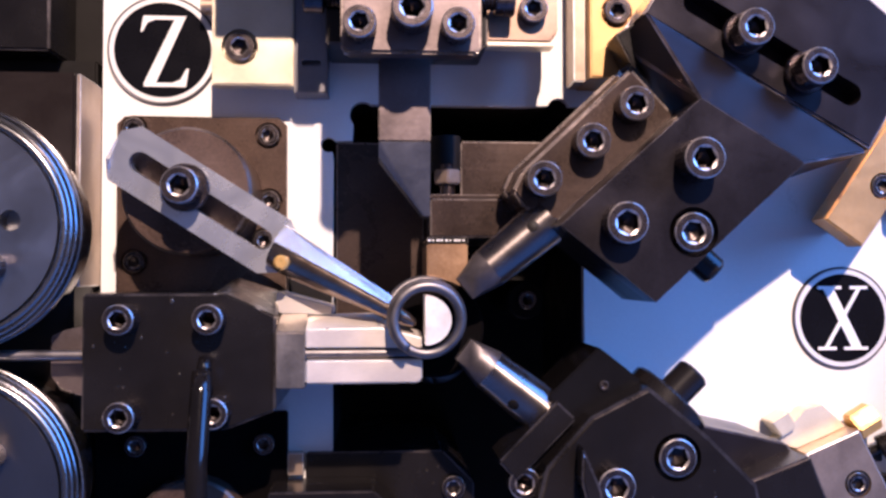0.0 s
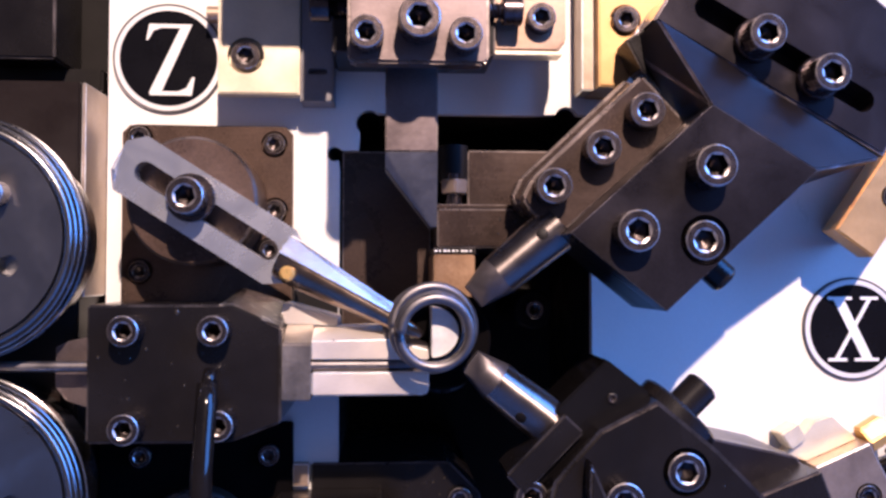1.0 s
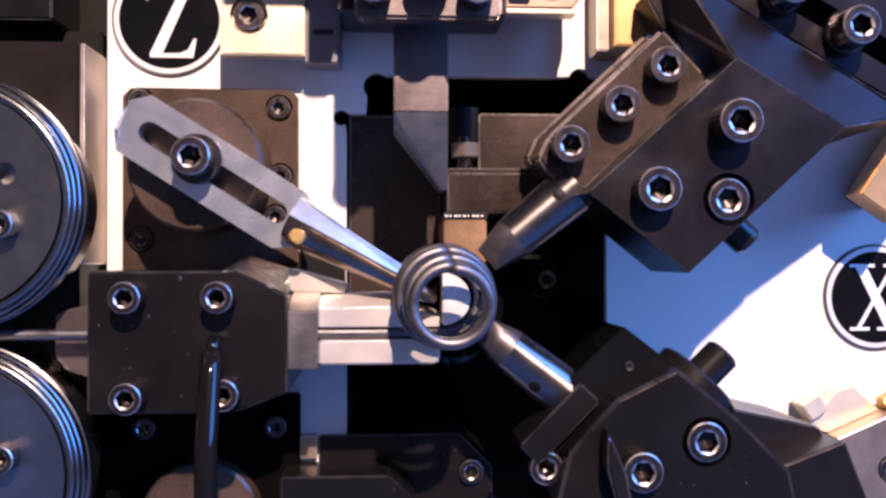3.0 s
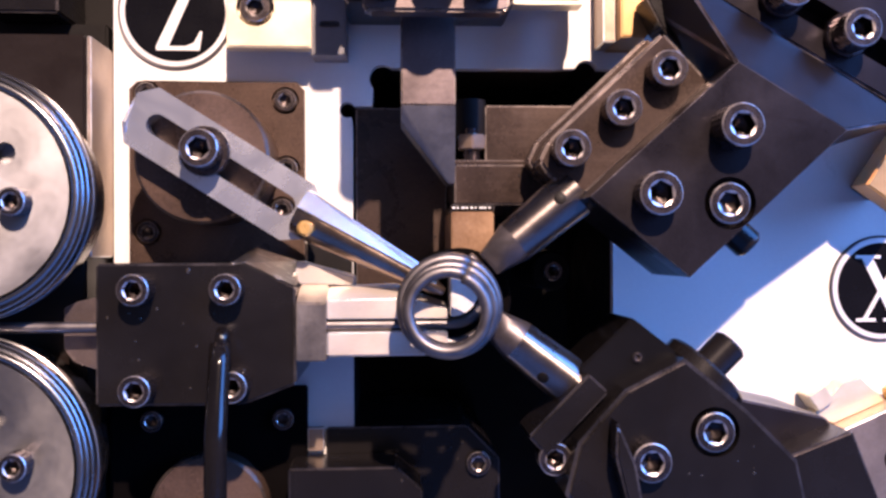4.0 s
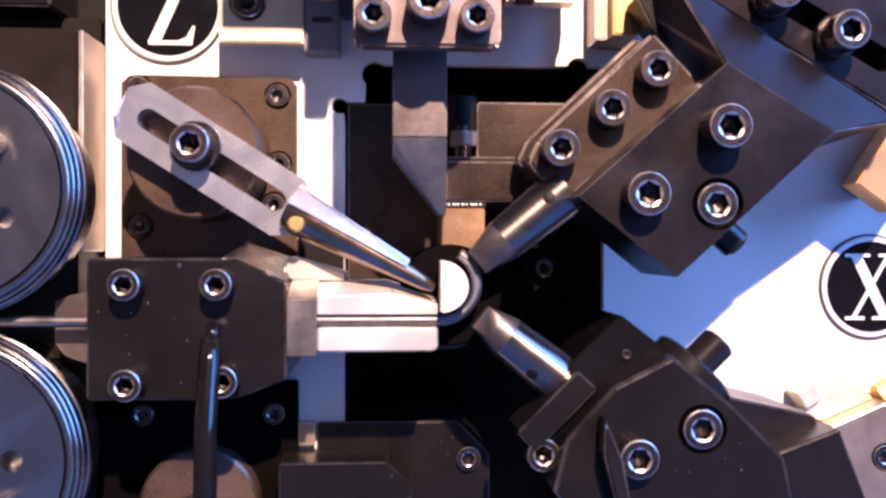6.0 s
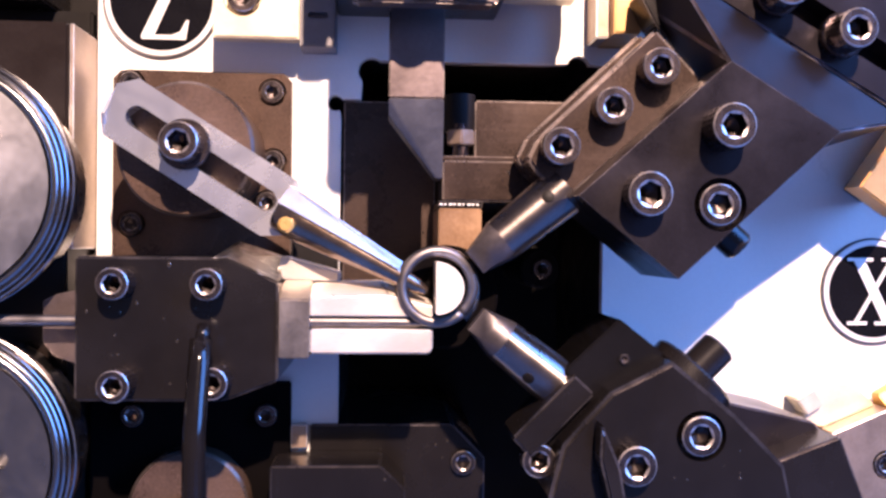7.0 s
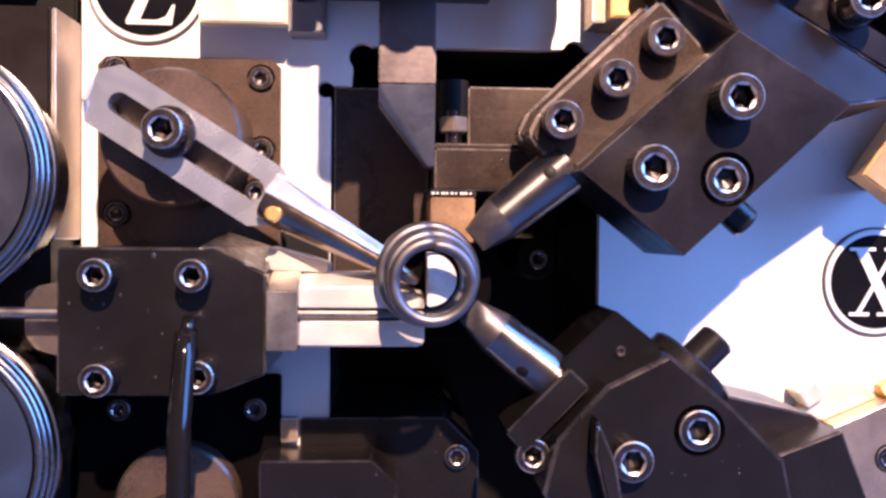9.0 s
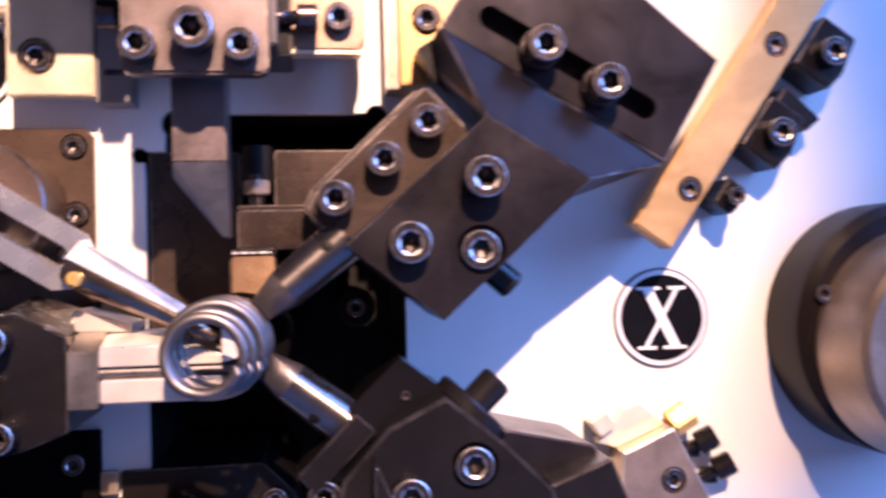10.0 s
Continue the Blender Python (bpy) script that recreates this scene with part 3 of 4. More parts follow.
edges_sharp(part("brazed_spot", turned([(0, 0), (0, 1.6), (0.9, 2.3), (2.5, 2.3)], root + Vector((0.8, -8.6, -3.6)), root + Vector((0.8, 0, -3.6)), 24), GOLD, probe, "ochre brazed spot"))
edges_sharp(part("washer", turned([(0, 3), (0, 7.0), (0.5, 7.4), (2.6, 7.4)], (-59.5, -38.6, 26.5), (-59.5, 0, 26.5), 40), SCREW, lever, "thick washer"))
screw(lever, -59.5, 26.5, -38.4, 5.7, 7.6, 15)
edges_sharp(part("clamp_stud", turned([(0, 2.4), (24, 2.4)], (-59.5, -38, 26.5), (-59.5, 0, 26.5), 20), SCREW, lever))

wg = thing("wire_guide_block", (-60, 0, -26), "black steel wire guide block with four socket screws", "guide block")
part("body", prism([(-88, -5.8), (-46, -5.8), (-31.2, -12.7), (-31.2, -41.0), (-46.6, -46.8), (-88, -46.6)], -43, 0, 0.7), BLACK, wg)
part("scratched_chamfer", hull([(-50, -42.9, -5.9), (-46, -42.9, -5.7), (-31.4, -42.9, -12.6), (-46.5, -20, -1.0), (-32.5, -20, -5.5), (-50, -20, -8), (-31.4, -20, -14)], 0.2), RUBBED, wg, "black chamfer with bright scratches")
# Added dark plate: the shade on the panel below the lever, as colour.
part("shade_plate", prism([(-31.0, -14), (-16.7, -14), (-16.7, -2.5), (-31.0, 6.5)], -9, -0.02, 0.4), DARK, wg, "dark plate standing in for shade on the panel")
for x, z, y in ((-75.6, -13.2, -43), (-50.2, -13.2, -43), (-75.2, -41.4, -43), (-48.6, -40.6, -43)):
    screw(wg, x, z, y, 4.6, 7.4, 8)
nose = thing("guide_nose", (-10, -20, -23), "bright ground steel wire guide jaws holding the wire", "wire guide")
part("clamp", hull([(x, y, z) for x in (-31.0, -22.4) for y, z in ((-44.5, -34.3), (-44.5, -17.4), (-32, -12.4), (-12, -12.4), (-12, -34.3))], 0.4), CLAMP, nose, "worn steel end clamp")
part("upper_jaw", hull([(-22.4, -42.4, -22.4), (12.9, -42.4, -22.4), (-22.4, -42.4, -16.6), (0, -42.4, -16.2), (12.9, -42.4, -19.4), (-22.4, -32, -13.2), (-2, -32, -12.8), (12.9, -32, -17.6),
                        (-22.4, -18, -22.4), (12.9, -18, -22.4), (-22.4, -18, -13.2), (-2, -18, -12.8), (12.9, -18, -17.6)], 0.3), BRIGHT, nose, "bright upper jaw")
part("lower_jaw", prism([(-22.4, -26.0), (12.9, -26.0), (12.9, -32.0), (11.6, -33.2), (-22.4, -33.2)], -42.4, -0.5, 0.5), BRIGHT, nose, "bright lower jaw")
part("bright_wedge", prism([(-33.2, -11.2), (-31.9, -5.4), (-15.0, -10.2), (-15.0, -12.9), (-30.8, -12.5)], -32, -13, 0.3), BRIGHT, nose, "bright ground wedge")
part("groove_bed", block(-22.4, 12.6, -26.2, -22.2, -37.5, -18, 0), DARK, nose)
rng = random.Random(4)
bm = bmesh.new()
for k in range(18):
    x, z = rng.uniform(-86, -34), rng.uniform(-45, -8)
    if z > -5.8 - max(0, x + 46) * 0.45 or z < -46 + max(0, x + 46) * 0.35:
        continue
    q = rng.choice((0.25, 0.3, 0.4, 0.7))
    bmesh.ops.create_icosphere(bm, subdivisions=2, radius=q, matrix=Matrix.Translation((x, -43, z)) @ Matrix.Diagonal((1, 0.45, rng.uniform(1, 1.6), 1)))
for x0, x1, z0, z1, y, count in ((-35, 5, -95, -72, -22, 16), (-24, 22, -76, -63, -2, 12), (-14, 14, -30, 44, 4, 10), (-84, -36, -4, 50, -2.6, 12), (18, 46, 13, 24, -24, 8), (70, 100, -75, -50, -60, 6)):
    for k in range(count):
        q = rng.choice((0.2, 0.25, 0.35, 0.5))
        bmesh.ops.create_icosphere(bm, subdivisions=1, radius=q, matrix=Matrix.Translation((rng.uniform(x0, x1), y, rng.uniform(z0, z1))) @ Matrix.Diagonal((1, 0.45, rng.uniform(1, 1.6), 1)))
single("oil_drops", bm, OIL, "glinting oil drops scattered over the dark steel", "oil drops", kind="stuff", smooth=True)
hose = thing("oil_hose", (-52, -50, -60), "dark glossy oil hose hanging before the guide block", "hose")
part("tube", tube_along([(-51.4, -50 - 8 * min(1, k / 4), -28.5 - k * 6) for k in range(16)], 3.1, 16), HOSE, hose, smooth=True)
part("nozzle", tube_along([(-51.2, -47, -25), (-51.3, -50, -29)], 2.0, 14), HOSE, hose, smooth=True)
lowm = thing("lower_boss", (-62, 0, -86), "browned round boss below the guide block", "boss")
edges_sharp(part("body", disc(-62.4, -86.5, 19, -14, 0, 0.9), RUSSET, lowm))
bed = thing("dark_bed", (-62, 0, -80), "dead black bed plate under the guide block", "bed plate")
part("body", block(-95.8, -31.8, -150, -47.4, -6, -0.01, 0.5), DEAD_BLACK, bed)
for x, z in ((-81.6, -57.5), (-39.2, -57.5)):
    screw(bed, x, z, -6, 3.6, 3.2, 14)
part("strap", prism([(-84, -92), (-83, -89), (-58, -79.5), (-57, -83)], -19, -14.1, 0.4), BLACK, lowm, "dark strap across the boss")

# ---- moving tools ----
cutter = thing("cutter_slide", (9, -28, 80), "browned steel cutter slide with three socket screws and a wedge blade", "cutter")
part("holder", prism([(-9.8, 63.3), (27.8, 63.3), (29.2, 64.7), (29.2, 150), (-11.3, 150), (-11.3, 64.7)], -60, -53, 0.9), TANNED, cutter, "tanned steel clamp")
part("slide_body", block(-12.0, 31.0, 76, 150, -43.1, -24.5, 0.6), GREY, cutter, "grey slide body")
part("packing", block(-11.2, 29.1, 78, 150, -52.9, -43.2, 0.4), BROWNED, cutter)
part("bar", prism([(-0.5, 40.5), (15.4, 40.5), (15.4, 75.9), (-0.5, 75.9)], -43, -27.9, 0.4), TANNED, cutter, "steel cutter bar")
part("blade", hull([(-0.5, -43, 40.4), (15.4, -43, 40.4), (-0.5, -28, 40.4), (15.4, -28, 40.4), (-0.5, -41.5, 35.7), (-0.5, -28, 35.7), (13.4, -39, 17.8), (15.4, -39, 17.8), (13.4, -28, 17.8), (15.4, -28, 17.8)], 0.25), BLADE, cutter, "dark wedge-shaped cutting blade")
screw(cutter, -5.8, 70.4, -60, 4.8, 7, 10)
screw(cutter, 21.9, 70.4, -60, 4.8, 7, 30)
screw(cutter, 8.9, 74.4, -60, 6.0, 9, 5)
screw(cutter, 8.9, 98, -60, 6.0, 9, 5)
for sx, x0 in ((1, 31.0), (-1, -12.0)):
    edges_sharp(part("side_screw", turned([(0, 2.6), (1, 2.6), (1.4, 2.2), (1.8, 2.6), (2.4, 2.2), (3.0, 2.6), (3.6, 2.2), (4.2, 2.6), (4.8, 2.2), (5.4, 2.6), (6, 2.4), (6, 4.2), (6.5, 4.6), (12, 4.6), (12.5, 4.1), (12.5, 0)], (x0, -29, 88.3), (x0 + sx * 10, -29, 88.3), 28), SCREW, cutter, "side adjusting screw"))

slide = thing("coiling_slide", (90, -20, 25), "black steel coiling slide with socket screws and a coiling pin", "tool slide")
plate = [(38.6, 22.6), (41.4, 28.6), (75.4, 60.6), (90, 45.4), (52.0, 13.2), (42.2, 17.2)]
part("pin_plate", prism(plate, -48, -36, 1.0), BROWNED, slide, "browned clamp plate")
part("under_plate", prism([(x - 1.3, z + 1.5) for x, z in plate], -35.7, -26, 0.9), BROWNED, slide)
part("main_block", pierced([(49.7, 11.4), (90.8, 48.2), (121.3, 29.6), (77.1, -10.6)], -65, -30, [(circle(88.3, 9.5, 7.2), 4.5)], 0.9), SATIN, slide, "black steel block")
part("wedge", hull([(90.8, -64.5, 48.0), (121.2, -64.5, 29.6), (94, -30, 46), (124, -28, 26), (81.2, -44.15, 79.5), (153.0, -44.15, 36.2), (76.6, -24, 74.8), (148, -24, 34.0)], 0.8), SATIN, slide, "black sloping flank")
# Black fill paints the shadow gap between wedge and clamp plate.
part("gap_shade_fill", prism([(74.5, 75.0), (84, 81), (103, 56), (95.5, 48.5), (79.5, 65.5)], -34, -21, 0.5), BLACK, slide, "black fill for the shaded gap")
part("slot_plate", pierced([(80.4, 78.8), (86, 88), (122, 112), (172.6, 70), (153.6, 37.0)], -44, -22, [(oblong((97, 82.6), (147.0, 54.4), 3.7), 9)], 0.8), SATIN, slide, "blue-black slotted plate")
for x, z in ((112.2, 72.4), (132.0, 60.8)):
    edges_sharp(part("washer", turned([(0, 3), (0, 6.4), (0.5, 6.8), (3, 6.8)], (x, -47, z), (x, 0, z), 36), SCREW, slide))
    screw(slide, x, z, -46.8, 5.8, 8, 22)
for x, z in ((47.2, 25.7), (61.9, 37.1), (75.1, 48.4)):
    screw(slide, x, z, -48, 5.4, 7.2, 12)
screw(slide, 88.7, 29.8, -65, 6.0, 8.5, 3)
screw(slide, 67.2, 11.8, -65, 6.0, 7.0, 25)
screw(slide, 88.3, 9.5, -60.5, 5.8, 4.8, 8)
edges_sharp(part("side_bolt", turned([(0, 0), (0, 4.0), (0.8, 4.6), (9, 4.6)], (101.5, -46, -2.0), (94, -46, 4.6), 28), BLACK, slide))


def coil_pin(parent, a, b, r, hole, side_, mat):
    """A coiling pin: round shank with a black cap for a drilled hole and a faceted chisel tip at a."""
    a, b = Vector(a), Vector(b)
    n = (b - a).length
    d = (b - a).normalized()
    s = d.cross(Vector((0, 1, 0))).normalized()
    y = Vector((0, 1, 0))
    stem = edges_sharp(part("coil_pin", turned([(10.0, 0), (10.0, r * 0.88), (n, r * 1.02), (n, 0)], a, b, 48), mat, parent, "dark polished coiling pin"), 24)
    pts = [a + s * (p * r) + y * (q * r) for p in (-0.52, 0.52) for q in (-0.30, 0.30)]
    pts += [a + d * 5.0 + s * (p * r) + y * (q * r) for p in (-0.50, 0.50) for q in (-0.66, 0.66)]
    pts += [a + d * 10.01 + s * (0.88 * r * math.cos(k * math.pi / 24)) + y * (0.88 * r * math.sin(k * math.pi / 24)) for k in range(48)]
    edges_sharp(part("chisel_tip", hull(pts, 0), CHISEL, stem, "faceted chisel tip"), 14)
    out = (s * side_ - y).normalized()
    h = a + d * hole + out * (r * (0.88 + 0.14 * (hole - 10) / (n - 10)) - 0.1)
    # Proud black cap stands in for the shade inside a hole.
    edges_sharp(part("hole_cap", turned([(-0.26, 0), (-0.26, 1.5), (-0.12, 1.75), (0.5, 1.8)], h, h - out * 5, 24), DARK, stem, "small black cap for a drilled hole's dark inside"))


coil_pin(slide, (24.4, -43, -7.0), (50.5, -43, 14.4), 7.5, 27.4, 0.28, TURNED_HIGH)

lower = thing("lower_coiling_tool", (80, -20, -55), "black steel lower tool holder with a coiling pin and adjusting bolt", "tool holder")
coil_pin(lower, (25.2, -43, -22.8), (52, -43, -43.8), 7.3, 21.6, -0.70, TURNED_LOW)
part("collar", prism([(34.6, -55), (52.0, -37.4), (57.8, -42.8), (40.0, -60.8)], -54, -34, 0.7), BLACK, lower)
part("neck", prism([(50.5, -36.2), (65.6, -22.0), (79.2, -32.6), (62, -42), (50, -56), (44, -60)], -50, -24, 0.6), GLOSSY, lower, "glossy black neck")
part("body", pierced([(47.8, -55.6), (60.9, -41.2), (77.9, -32.8), (95.6, -47.4), (109.8, -61.6), (118, -100), (80, -120), (44, -70)], -60, -20, [(circle(86.0, -53.3, 7.0), 4)], 1.2), BLACK, lower, "black steel body")
screw(lower, 86.0, -53.3, -56, 5.7, 4.6, 10)
# Tiny screw head added in place of an oil glint on the neck.
screw(lower, 67.0, -33.5, -50, 1.5, 0.9, 0, "oil_glint_screw")
screw(lower, 42.4, -61.6, -47, 4.8, 6.5, 30)
screw(lower, 66.8, -60.4, -60, 5.6, 5.0, 0)
part("rib", prism([(56.4, -48), (61.6, -60), (64, -74), (60, -74), (56, -58)], -68, -60, 0.8), BLACK, lower)
edges_sharp(part("flange", turned([(0, 0), (0, 12.6), (0.8, 13.4), (4.2, 13.4), (5, 12.6), (5, 0)], (86.4, -44, -41.2), (93.4, -44, -34.0), 48), BLACK, lower, "black round flange"))
edges_sharp(part("bolt_head", turned([(0, 5.2), (9.2, 5.2), (10, 4.4), (10, 2.6), (7, 2.4), (7, 0)], (89.2, -46, -37.0), (96.2, -46, -30.2), 36), BLACK, lower, "round adjusting bolt head"))
part("ramp", prism([(95.8, -46.6), (129, -54), (134, -60), (112, -66), (104, -62)], -38, 0, 0.6), SATIN, lower, "grey sloping guide")
part("post", prism([(111, -63), (131, -55.6), (142, -84), (142, -120), (104, -120)], -50, -10, 0.8), BLACK, lower)

# ---- right side: brass rail with its brackets, bronze block, flange ----
rb = thing("brass_rail", (180, 0, 50), "long brass guide rail with sunk socket screws", "guide rail")
d = Vector((0.572, 0.820))
e = Vector((0.820, -0.572))
P0 = Vector((149.6, 18.4))
part("body", pierced([tuple(P0), tuple(P0 + e * 16), tuple(P0 + e * 16 + d * 150), tuple(P0 + d * 150)], -25, -15, [(circle(x, z, 4.6), 3) for x, z in ((170.2, 29.6), (203.8, 80.6))]), RAIL, rb)
part("base", prism([tuple(P0 + e * 6 + d * 5), tuple(P0 + e * 14 + d * 5), tuple(P0 + e * 14 + d * 150), tuple(P0 + e * 6 + d * 150)], -15, 0, 0.4), BLACK, rb, "black rail base")
for x, z in ((170.2, 29.6), (203.8, 80.6)):
    screw(rb, x, z, -22, 4.0, 3.2, 15)
for x, z, size in ((230, 80, 1.0), (208.5, 50.5, 1.0), (190.5, 27.6, 0.5)):
    br = thing("rail_bracket", (x, 0, z), "black clamp bracket with a socket screw beside the brass rail", "bracket", group="rail brackets")
    q = Vector((x, z))
    pts = [q + d * (a * 11 * size) + e * (b * 9 * size) for a, b in ((-1, -1), (-1, 0.8), (-0.3, 1.0), (1, 0.7), (1, -1))]
    part("body", prism([tuple(p) for p in pts], -15, 0, 0.6), BLACK, br)
    screw(br, x, z, -15, 5.4 if size > 0.6 else 3.2, 5, 10)
link = thing("rail_link", (219, 0, 64), "black link bar between the rail brackets", "bracket")
part("body", prism([tuple(Vector((216, 60)) + d * a + e * b) for a, b in ((-3, -6), (-3, 10), (4, 12), (6, -6))], -12, 0, 0.5), BLACK, link)

bb = thing("bronze_block", (163, 0, -68), "pale bronze block with a socket screw low on the white panel", "clamp block")
part("body", pierced([(147.2, -62.4), (166.4, -54.4), (181, -84), (160, -94), (146, -84)], -15, 0, [(circle(165.6, -73.0, 4.8), 2.6)], 0.6), BRONZE, bb)
screw(bb, 165.6, -73.0, -12.4, 4.1, 2.8, 10)
shim = thing("brass_shim", (145, 0, -54), "folded brass shim beside the bronze block", "shim")
part("plate", prism([(140, -60), (147.6, -62.2), (166, -54.6), (157, -46.5), (150.5, -48)], -7, 0, 0.4), BRASS, shim)
part("fold", prism([(137.0, -52.2), (143.2, -48.4), (146.6, -54.0), (141, -57.6)], -10, -1, 0.4), BRASS, shim)
bn = thing("brass_nut", (172, 0, -52), "yellow brass nut and stud by the bronze block", "nut")
nut = bmesh.new()
bmesh.ops.create_cone(nut, cap_ends=True, segments=6, radius1=5.4, radius2=5.4, depth=9, matrix=Matrix.Translation((171.5, -8, -52.5)) @ Matrix.Rotation(radians(60), 4, "Y"))
bmesh.ops.bevel(nut, geom=list(nut.edges), offset=0.5, segments=2, affect="EDGES")
part("hex_nut", nut, GOLD, bn)
for x, z in ((181, -60.5), (187.5, -70.5)):
    k = thing("adjusting_knob", (x, 0, z), "small dark adjusting knob on a stud", "knob", group="adjusting knobs")
    edges_sharp(part("head", turned([(0, 0), (0, 3.6), (0.8, 4.4), (7, 4.4), (7.6, 3.8), (7.6, 1.8), (16, 1.8)], (x + 3.6, -9, z + 1.6), (x - 8, -5, z - 5), 28), BLACK, k))
    part("stud_foot", block(x - 6, x - 1, z - 7, z - 2, -6, 0, 0.4), BLACK, k)

hub = thing("drive_flange", (250, 0, -22), "large dark round drive flange with a pale hub", "flange")
edges_sharp(part("ring", turned([(0, 0), (0, 43), (2.5, 46.5), (6, 47), (24, 47)], (257, -24, -22), (257, 0, -22), 96), SOOTY, hub, "dark browned ring"))
edges_sharp(part("dish", turned([(0, 0), (0, 36), (2, 38), (6, 39), (14, 40), (22, 42)], (258, -46, -27), (258, 0, -27), 80), BRONZE, hub, "pale turned face"), 24)
edges_sharp(part("boss", turned([(0, 0), (0, 19), (1.0, 21), (3.0, 22), (8, 22.4)], (264, -53, -29), (264, 0, -29), 72), SOOTY, hub, "dark centre boss"), 24)
screw(hub, 219, -8, -24, 3.2, 2.4, 0)
screw(hub, 250, -30, -53, 4.6, 5, 0)

# ---- the wire and the springs ----
WIRE_R = 1.6
wire = thing("feed_wire", (-60, -40, -24.2), "round steel wire running from the feed rolls round the mandrel", "wire")
loop = [(-200 + 7 * k, -40, -24.2) for k in range(31)] + [(14.0 + 10.6 * math.sin(radians(a)), -40 + a * 0.004, -13.6 - 10.6 * math.cos(radians(a))) for a in range(0, 151, 6)]
part("strand", tube_along(loop, WIRE_R, 14), WIRE, wire, smooth=True)

TURNS = 5.7


def coil_radius(n):
    """Mean radius of the barrel-shaped spring after n turns."""
    return 10.1 + 0.4 * min(1, n) + 2.7 * min(1, max(0, (n - 1.35) / 1.4)) - 1.8 * min(1, max(0, (n - 4.9) / 0.8))


def coil_depth(n):
    """How far the first turn stands before turn n: closed ends, open turns between."""
    return 3.0 * min(n, 1.2) + 7.4 * max(0.0, min(n, 4.9) - 1.2) + 3.0 * max(0.0, n - 4.9)


def spring(label):
    """A spring of single rigid turns, each a part that slides along the leaning axis."""
    t = thing("barrel_spring", (0, 0, 0), label, "spring", group="coiled springs")
    turns = []
    for k in range(int(TURNS) + 1):
        stop_ = min(k + 1.0, TURNS)
        pts = []
        for i in range(41):
            n = k + (stop_ - k) * i / 40
            a = -math.pi / 2 - 2 * math.pi * n
            pts.append((coil_radius(n) * math.cos(a), coil_depth(n) - coil_depth(k + 0.5), coil_radius(n) * math.sin(a)))
        turns.append(part("coil_turn", tube_along(pts, WIRE_R, 12), WIRE, t, smooth=True))
    return t, turns


spring_a, turns_a = spring("shiny steel barrel spring being coiled round the mandrel")
spring_b, turns_b = spring("newly started steel barrel spring on the mandrel")


def ease(table, t):
    """A value between the rows of a table of time and value."""
    if t <= table[0][0]:
        return table[0][1]
    for (a, p), (b, q) in zip(table, table[1:]):
        if t <= b:
            return p + (q - p) * (t - a) / (b - a)
    return table[-1][1]


MADE_A = [(0, 1.9), (1, 2.75), (2, 3.65), (3, 4.5), (3.6, 5.1), (4.2, 5.6), (10, 5.6)]
MADE_B = [(0, -4.0), (5.75, -4.0), (6.2, 0.2), (6.8, 1.0), (7, 1.12), (7.5, 1.48), (8, 2.15), (8.5, 2.7), (9, 3.5), (9.5, 4.4), (10, 5.2)]


def turn_pose(k, n):
    """Turn k after n turns are made: it screws out of the tool plane; the axis leans and sags as the spring grows."""
    p = (coil_depth(n) if n > 0 else 3.0 * n) - coil_depth(k + 0.5)
    p = p if p > 0 else 1.9 * p
    late = min(1.0, max(0.0, (n - 4.5) / 0.7))
    droop, swing = (0.105 - 0.07 * late, 0.05 - 0.15 * late) if p > 0 else (0.2, 0.1)
    far = math.sqrt(p * p + 9.0) - 3.0
    tilt = p / math.sqrt(p * p + 9.0)
    lean = Matrix.Rotation(swing * tilt, 4, "Z") @ Matrix.Rotation(droop * tilt, 4, "X")
    grown = max(0.0, coil_radius(max(n, 0.0)) - 10.5)
    sag = 4.2 * min(1.0, max(0.0, (n - 4.6) / 0.9))
    centre = Vector((14.0 - 0.15 * grown + swing * far, -40.2 - p, -13.7 + 0.45 * grown * (1 - late) - sag - droop * far))
    return Matrix.Translation(centre * MM) @ lean @ Matrix.Rotation(-2 * math.pi * n, 4, "Y")


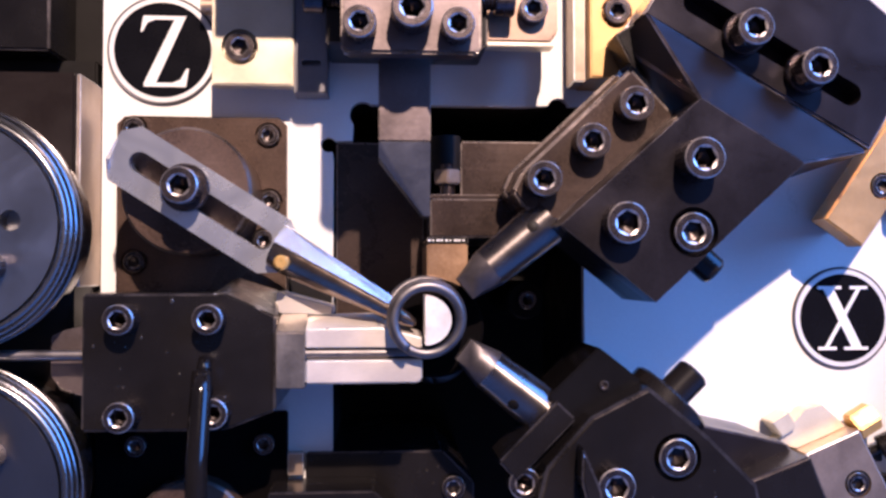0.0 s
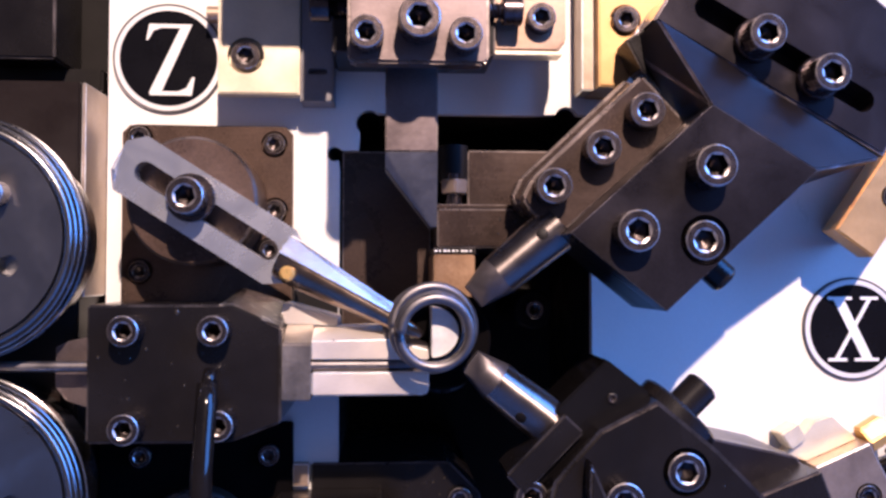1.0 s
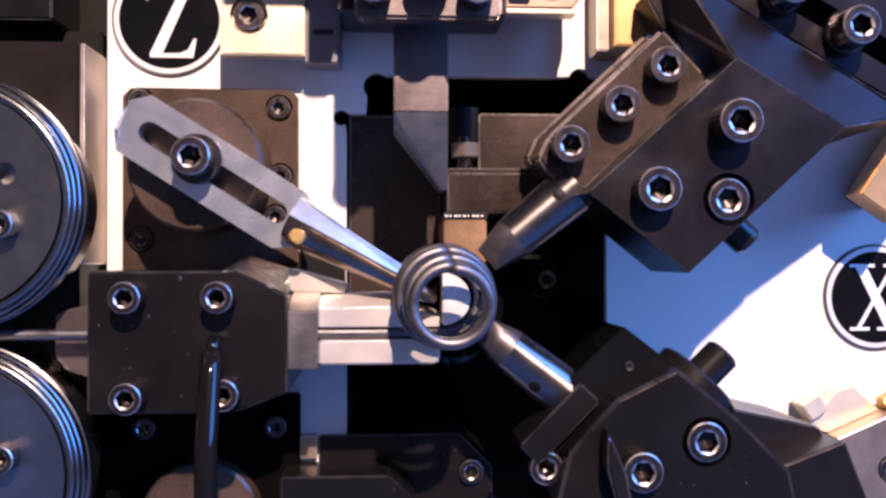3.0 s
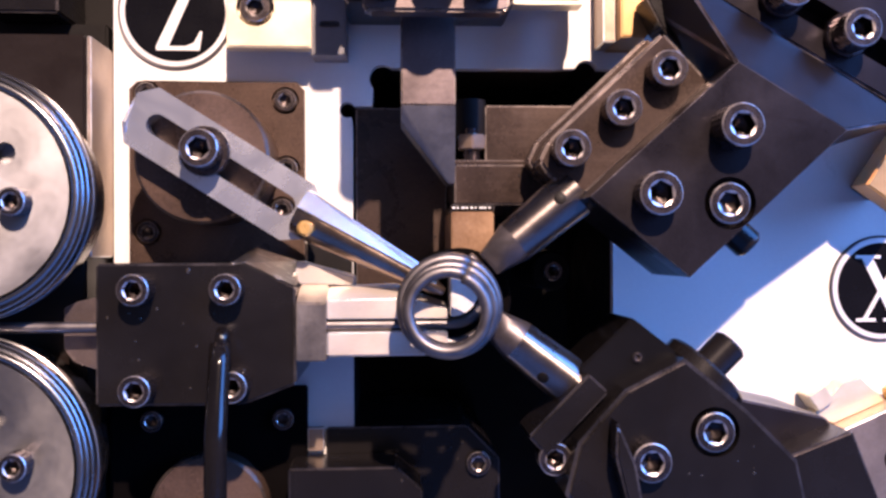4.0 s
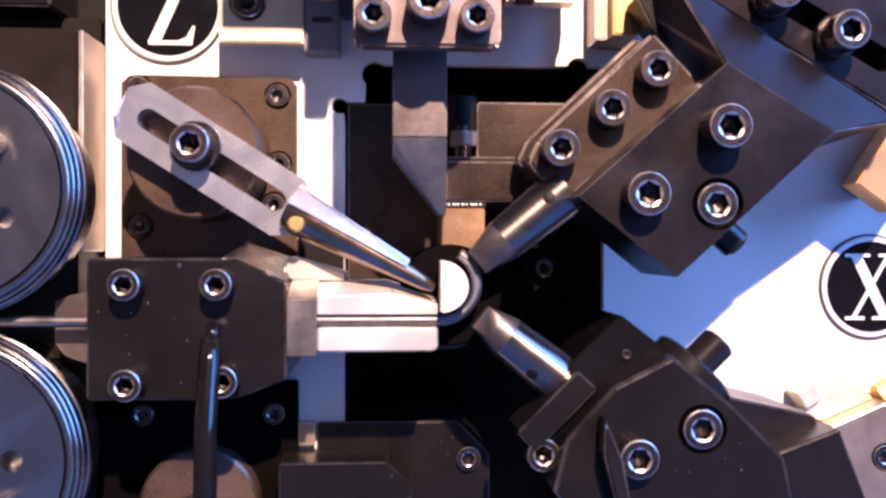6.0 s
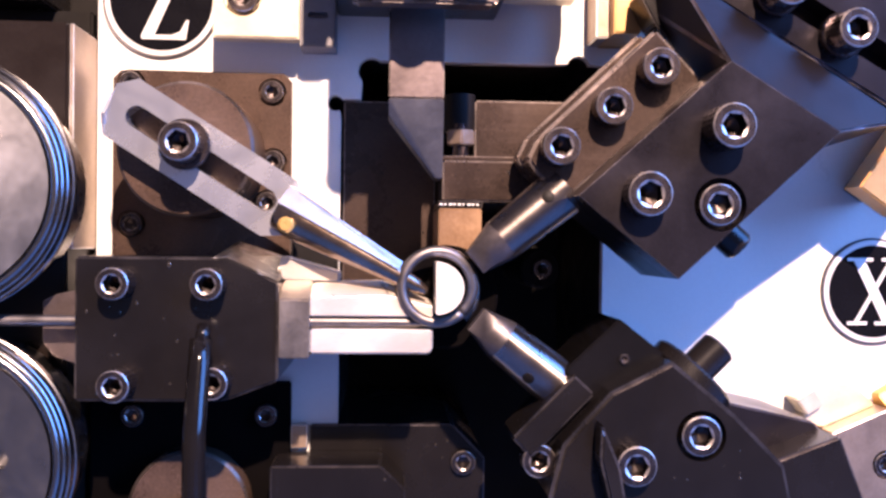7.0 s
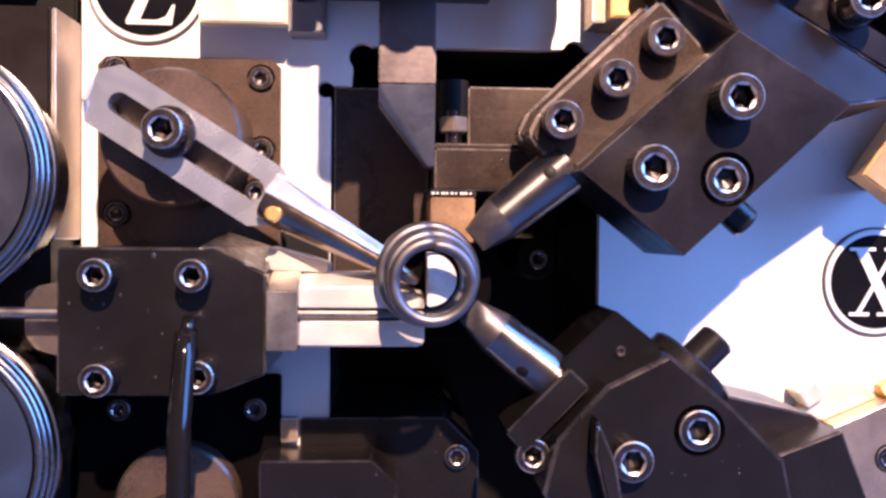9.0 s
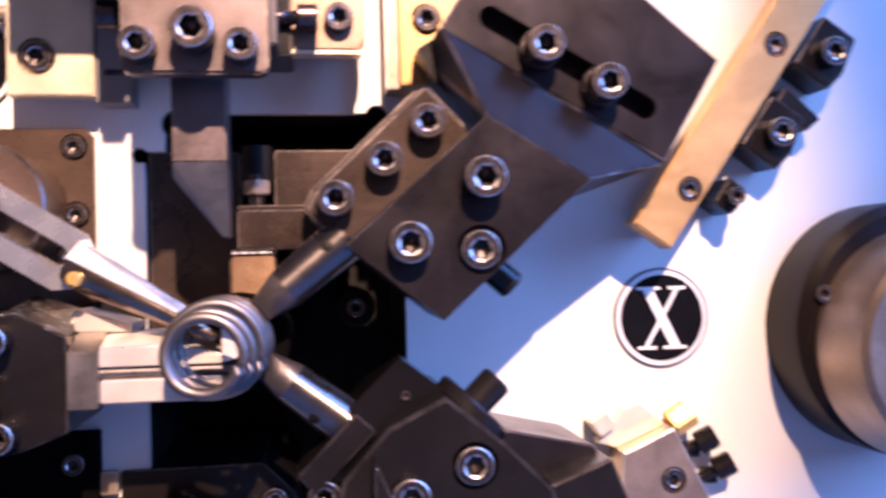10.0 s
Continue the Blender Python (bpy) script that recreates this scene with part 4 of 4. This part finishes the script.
def motions():
    for turns, made in ((turns_a, MADE_A), (turns_b, MADE_B)):
        for k, piece in enumerate(turns):
            walk(piece, [(i / 10, turn_pose(k, ease(made, i / 10))) for i in range(101)])
    rest = Vector((14.0, -55.0, -18.5))
    rows = [(0, Matrix()), (5.0, Matrix())]
    drop = [(5.1, 3, -12, -16, 40), (5.2, 6, -30, -150, 75), (5.3, 8, -40, -260, 90), (5.4, 8, -40, -500, 90), (5.6, 8, -40, -1140, 90), (10, 8, -40, -1140, 90)]
    for t, x, y, z, tip_ in drop:
        rows.append((t, Matrix.Translation((Vector((x, y, z)) + rest) * MM) @ Matrix.Rotation(radians(tip_), 4, "X") @ Matrix.Translation(-rest * MM)))
    walk(spring_a, rows)
    fed = [(0, -42), (0.6, 0), (1, 45), (2.5, 163), (3.2, 240), (4.2, 380), (5.8, 380), (6.8, 500), (8, 630), (9, 760), (10, 930)]
    for roll, sense, off in ((roll_a, 1, 0), (roll_b, -1, 2)):
        base = roll.location.copy()
        rows = [(k / 10, Matrix.Translation(base) @ Matrix.Rotation(radians(-sense * ease(fed, k / 10) + off), 4, "Y")) for k in range(101)]
        walk(roll, rows)
    out = [(0, 1.3, 2.4), (0.5, 1.5, 2.9), (1, 1.8, 3.5), (1.5, 2.1, 3.9), (2, 2.2, 4.2), (2.5, 2.2, 4.0), (3, 2.3, 4.2), (3.5, 1.6, 2.8), (4.2, 0.1, 0.1), (4.5, 0, 0), (5, 0, 0), (5.5, 0, 0), (6.4, 0, 0),
           (7, 0.3, 0.5), (7.5, 1.0, 1.6), (8, 1.5, 2.4), (8.5, 2.0, 3.8), (9, 2.3, 4.1), (9.5, 2.2, 4.3), (10, 0.2, 0.2)]
    base = slide.location.copy()
    walk(slide, [(t, Matrix.Translation(base + Vector((dx, 0, dz)) * MM)) for t, dx, dz in out])
    cut = [(0, 0), (2, 0), (3.8, 0), (4.1, -1.2), (4.3, -4.5), (4.5, -9.2), (4.7, -14.1), (4.9, -19.2), (5.0, -21.8), (5.1, -24.2), (5.2, -25), (5.35, -22.5), (5.5, -19.6), (5.7, -17), (6.2, -6), (6.6, 0), (8, 0), (9.5, 0), (10, -2.4)]
    base = cutter.location.copy()
    walk(cutter, [(t, Matrix.Translation(base + Vector((0, 0, dz)) * MM)) for t, dz in cut])
    base = cover.location.copy()
    walk(cover, [(t, Matrix.Translation(base + Vector((0, 0, dz)) * MM)) for t, dz in cut])
    nudge = [(0, 0, 0), (2, 0.1, 0), (3, 1.1, 0.6), (4.5, 1.2, 0.6), (5.5, 1.2, 0.7), (7, 0.3, 0.2), (7.5, 0, 0), (8.5, 0, 0), (9.5, 0.6, 0.4), (10, 0.8, 0.4)]
    base = lever.location.copy()
    walk(lever, [(t, Matrix.Translation(base + Vector((dx, 0, dz)) * MM)) for t, dx, dz in nudge])


motions()
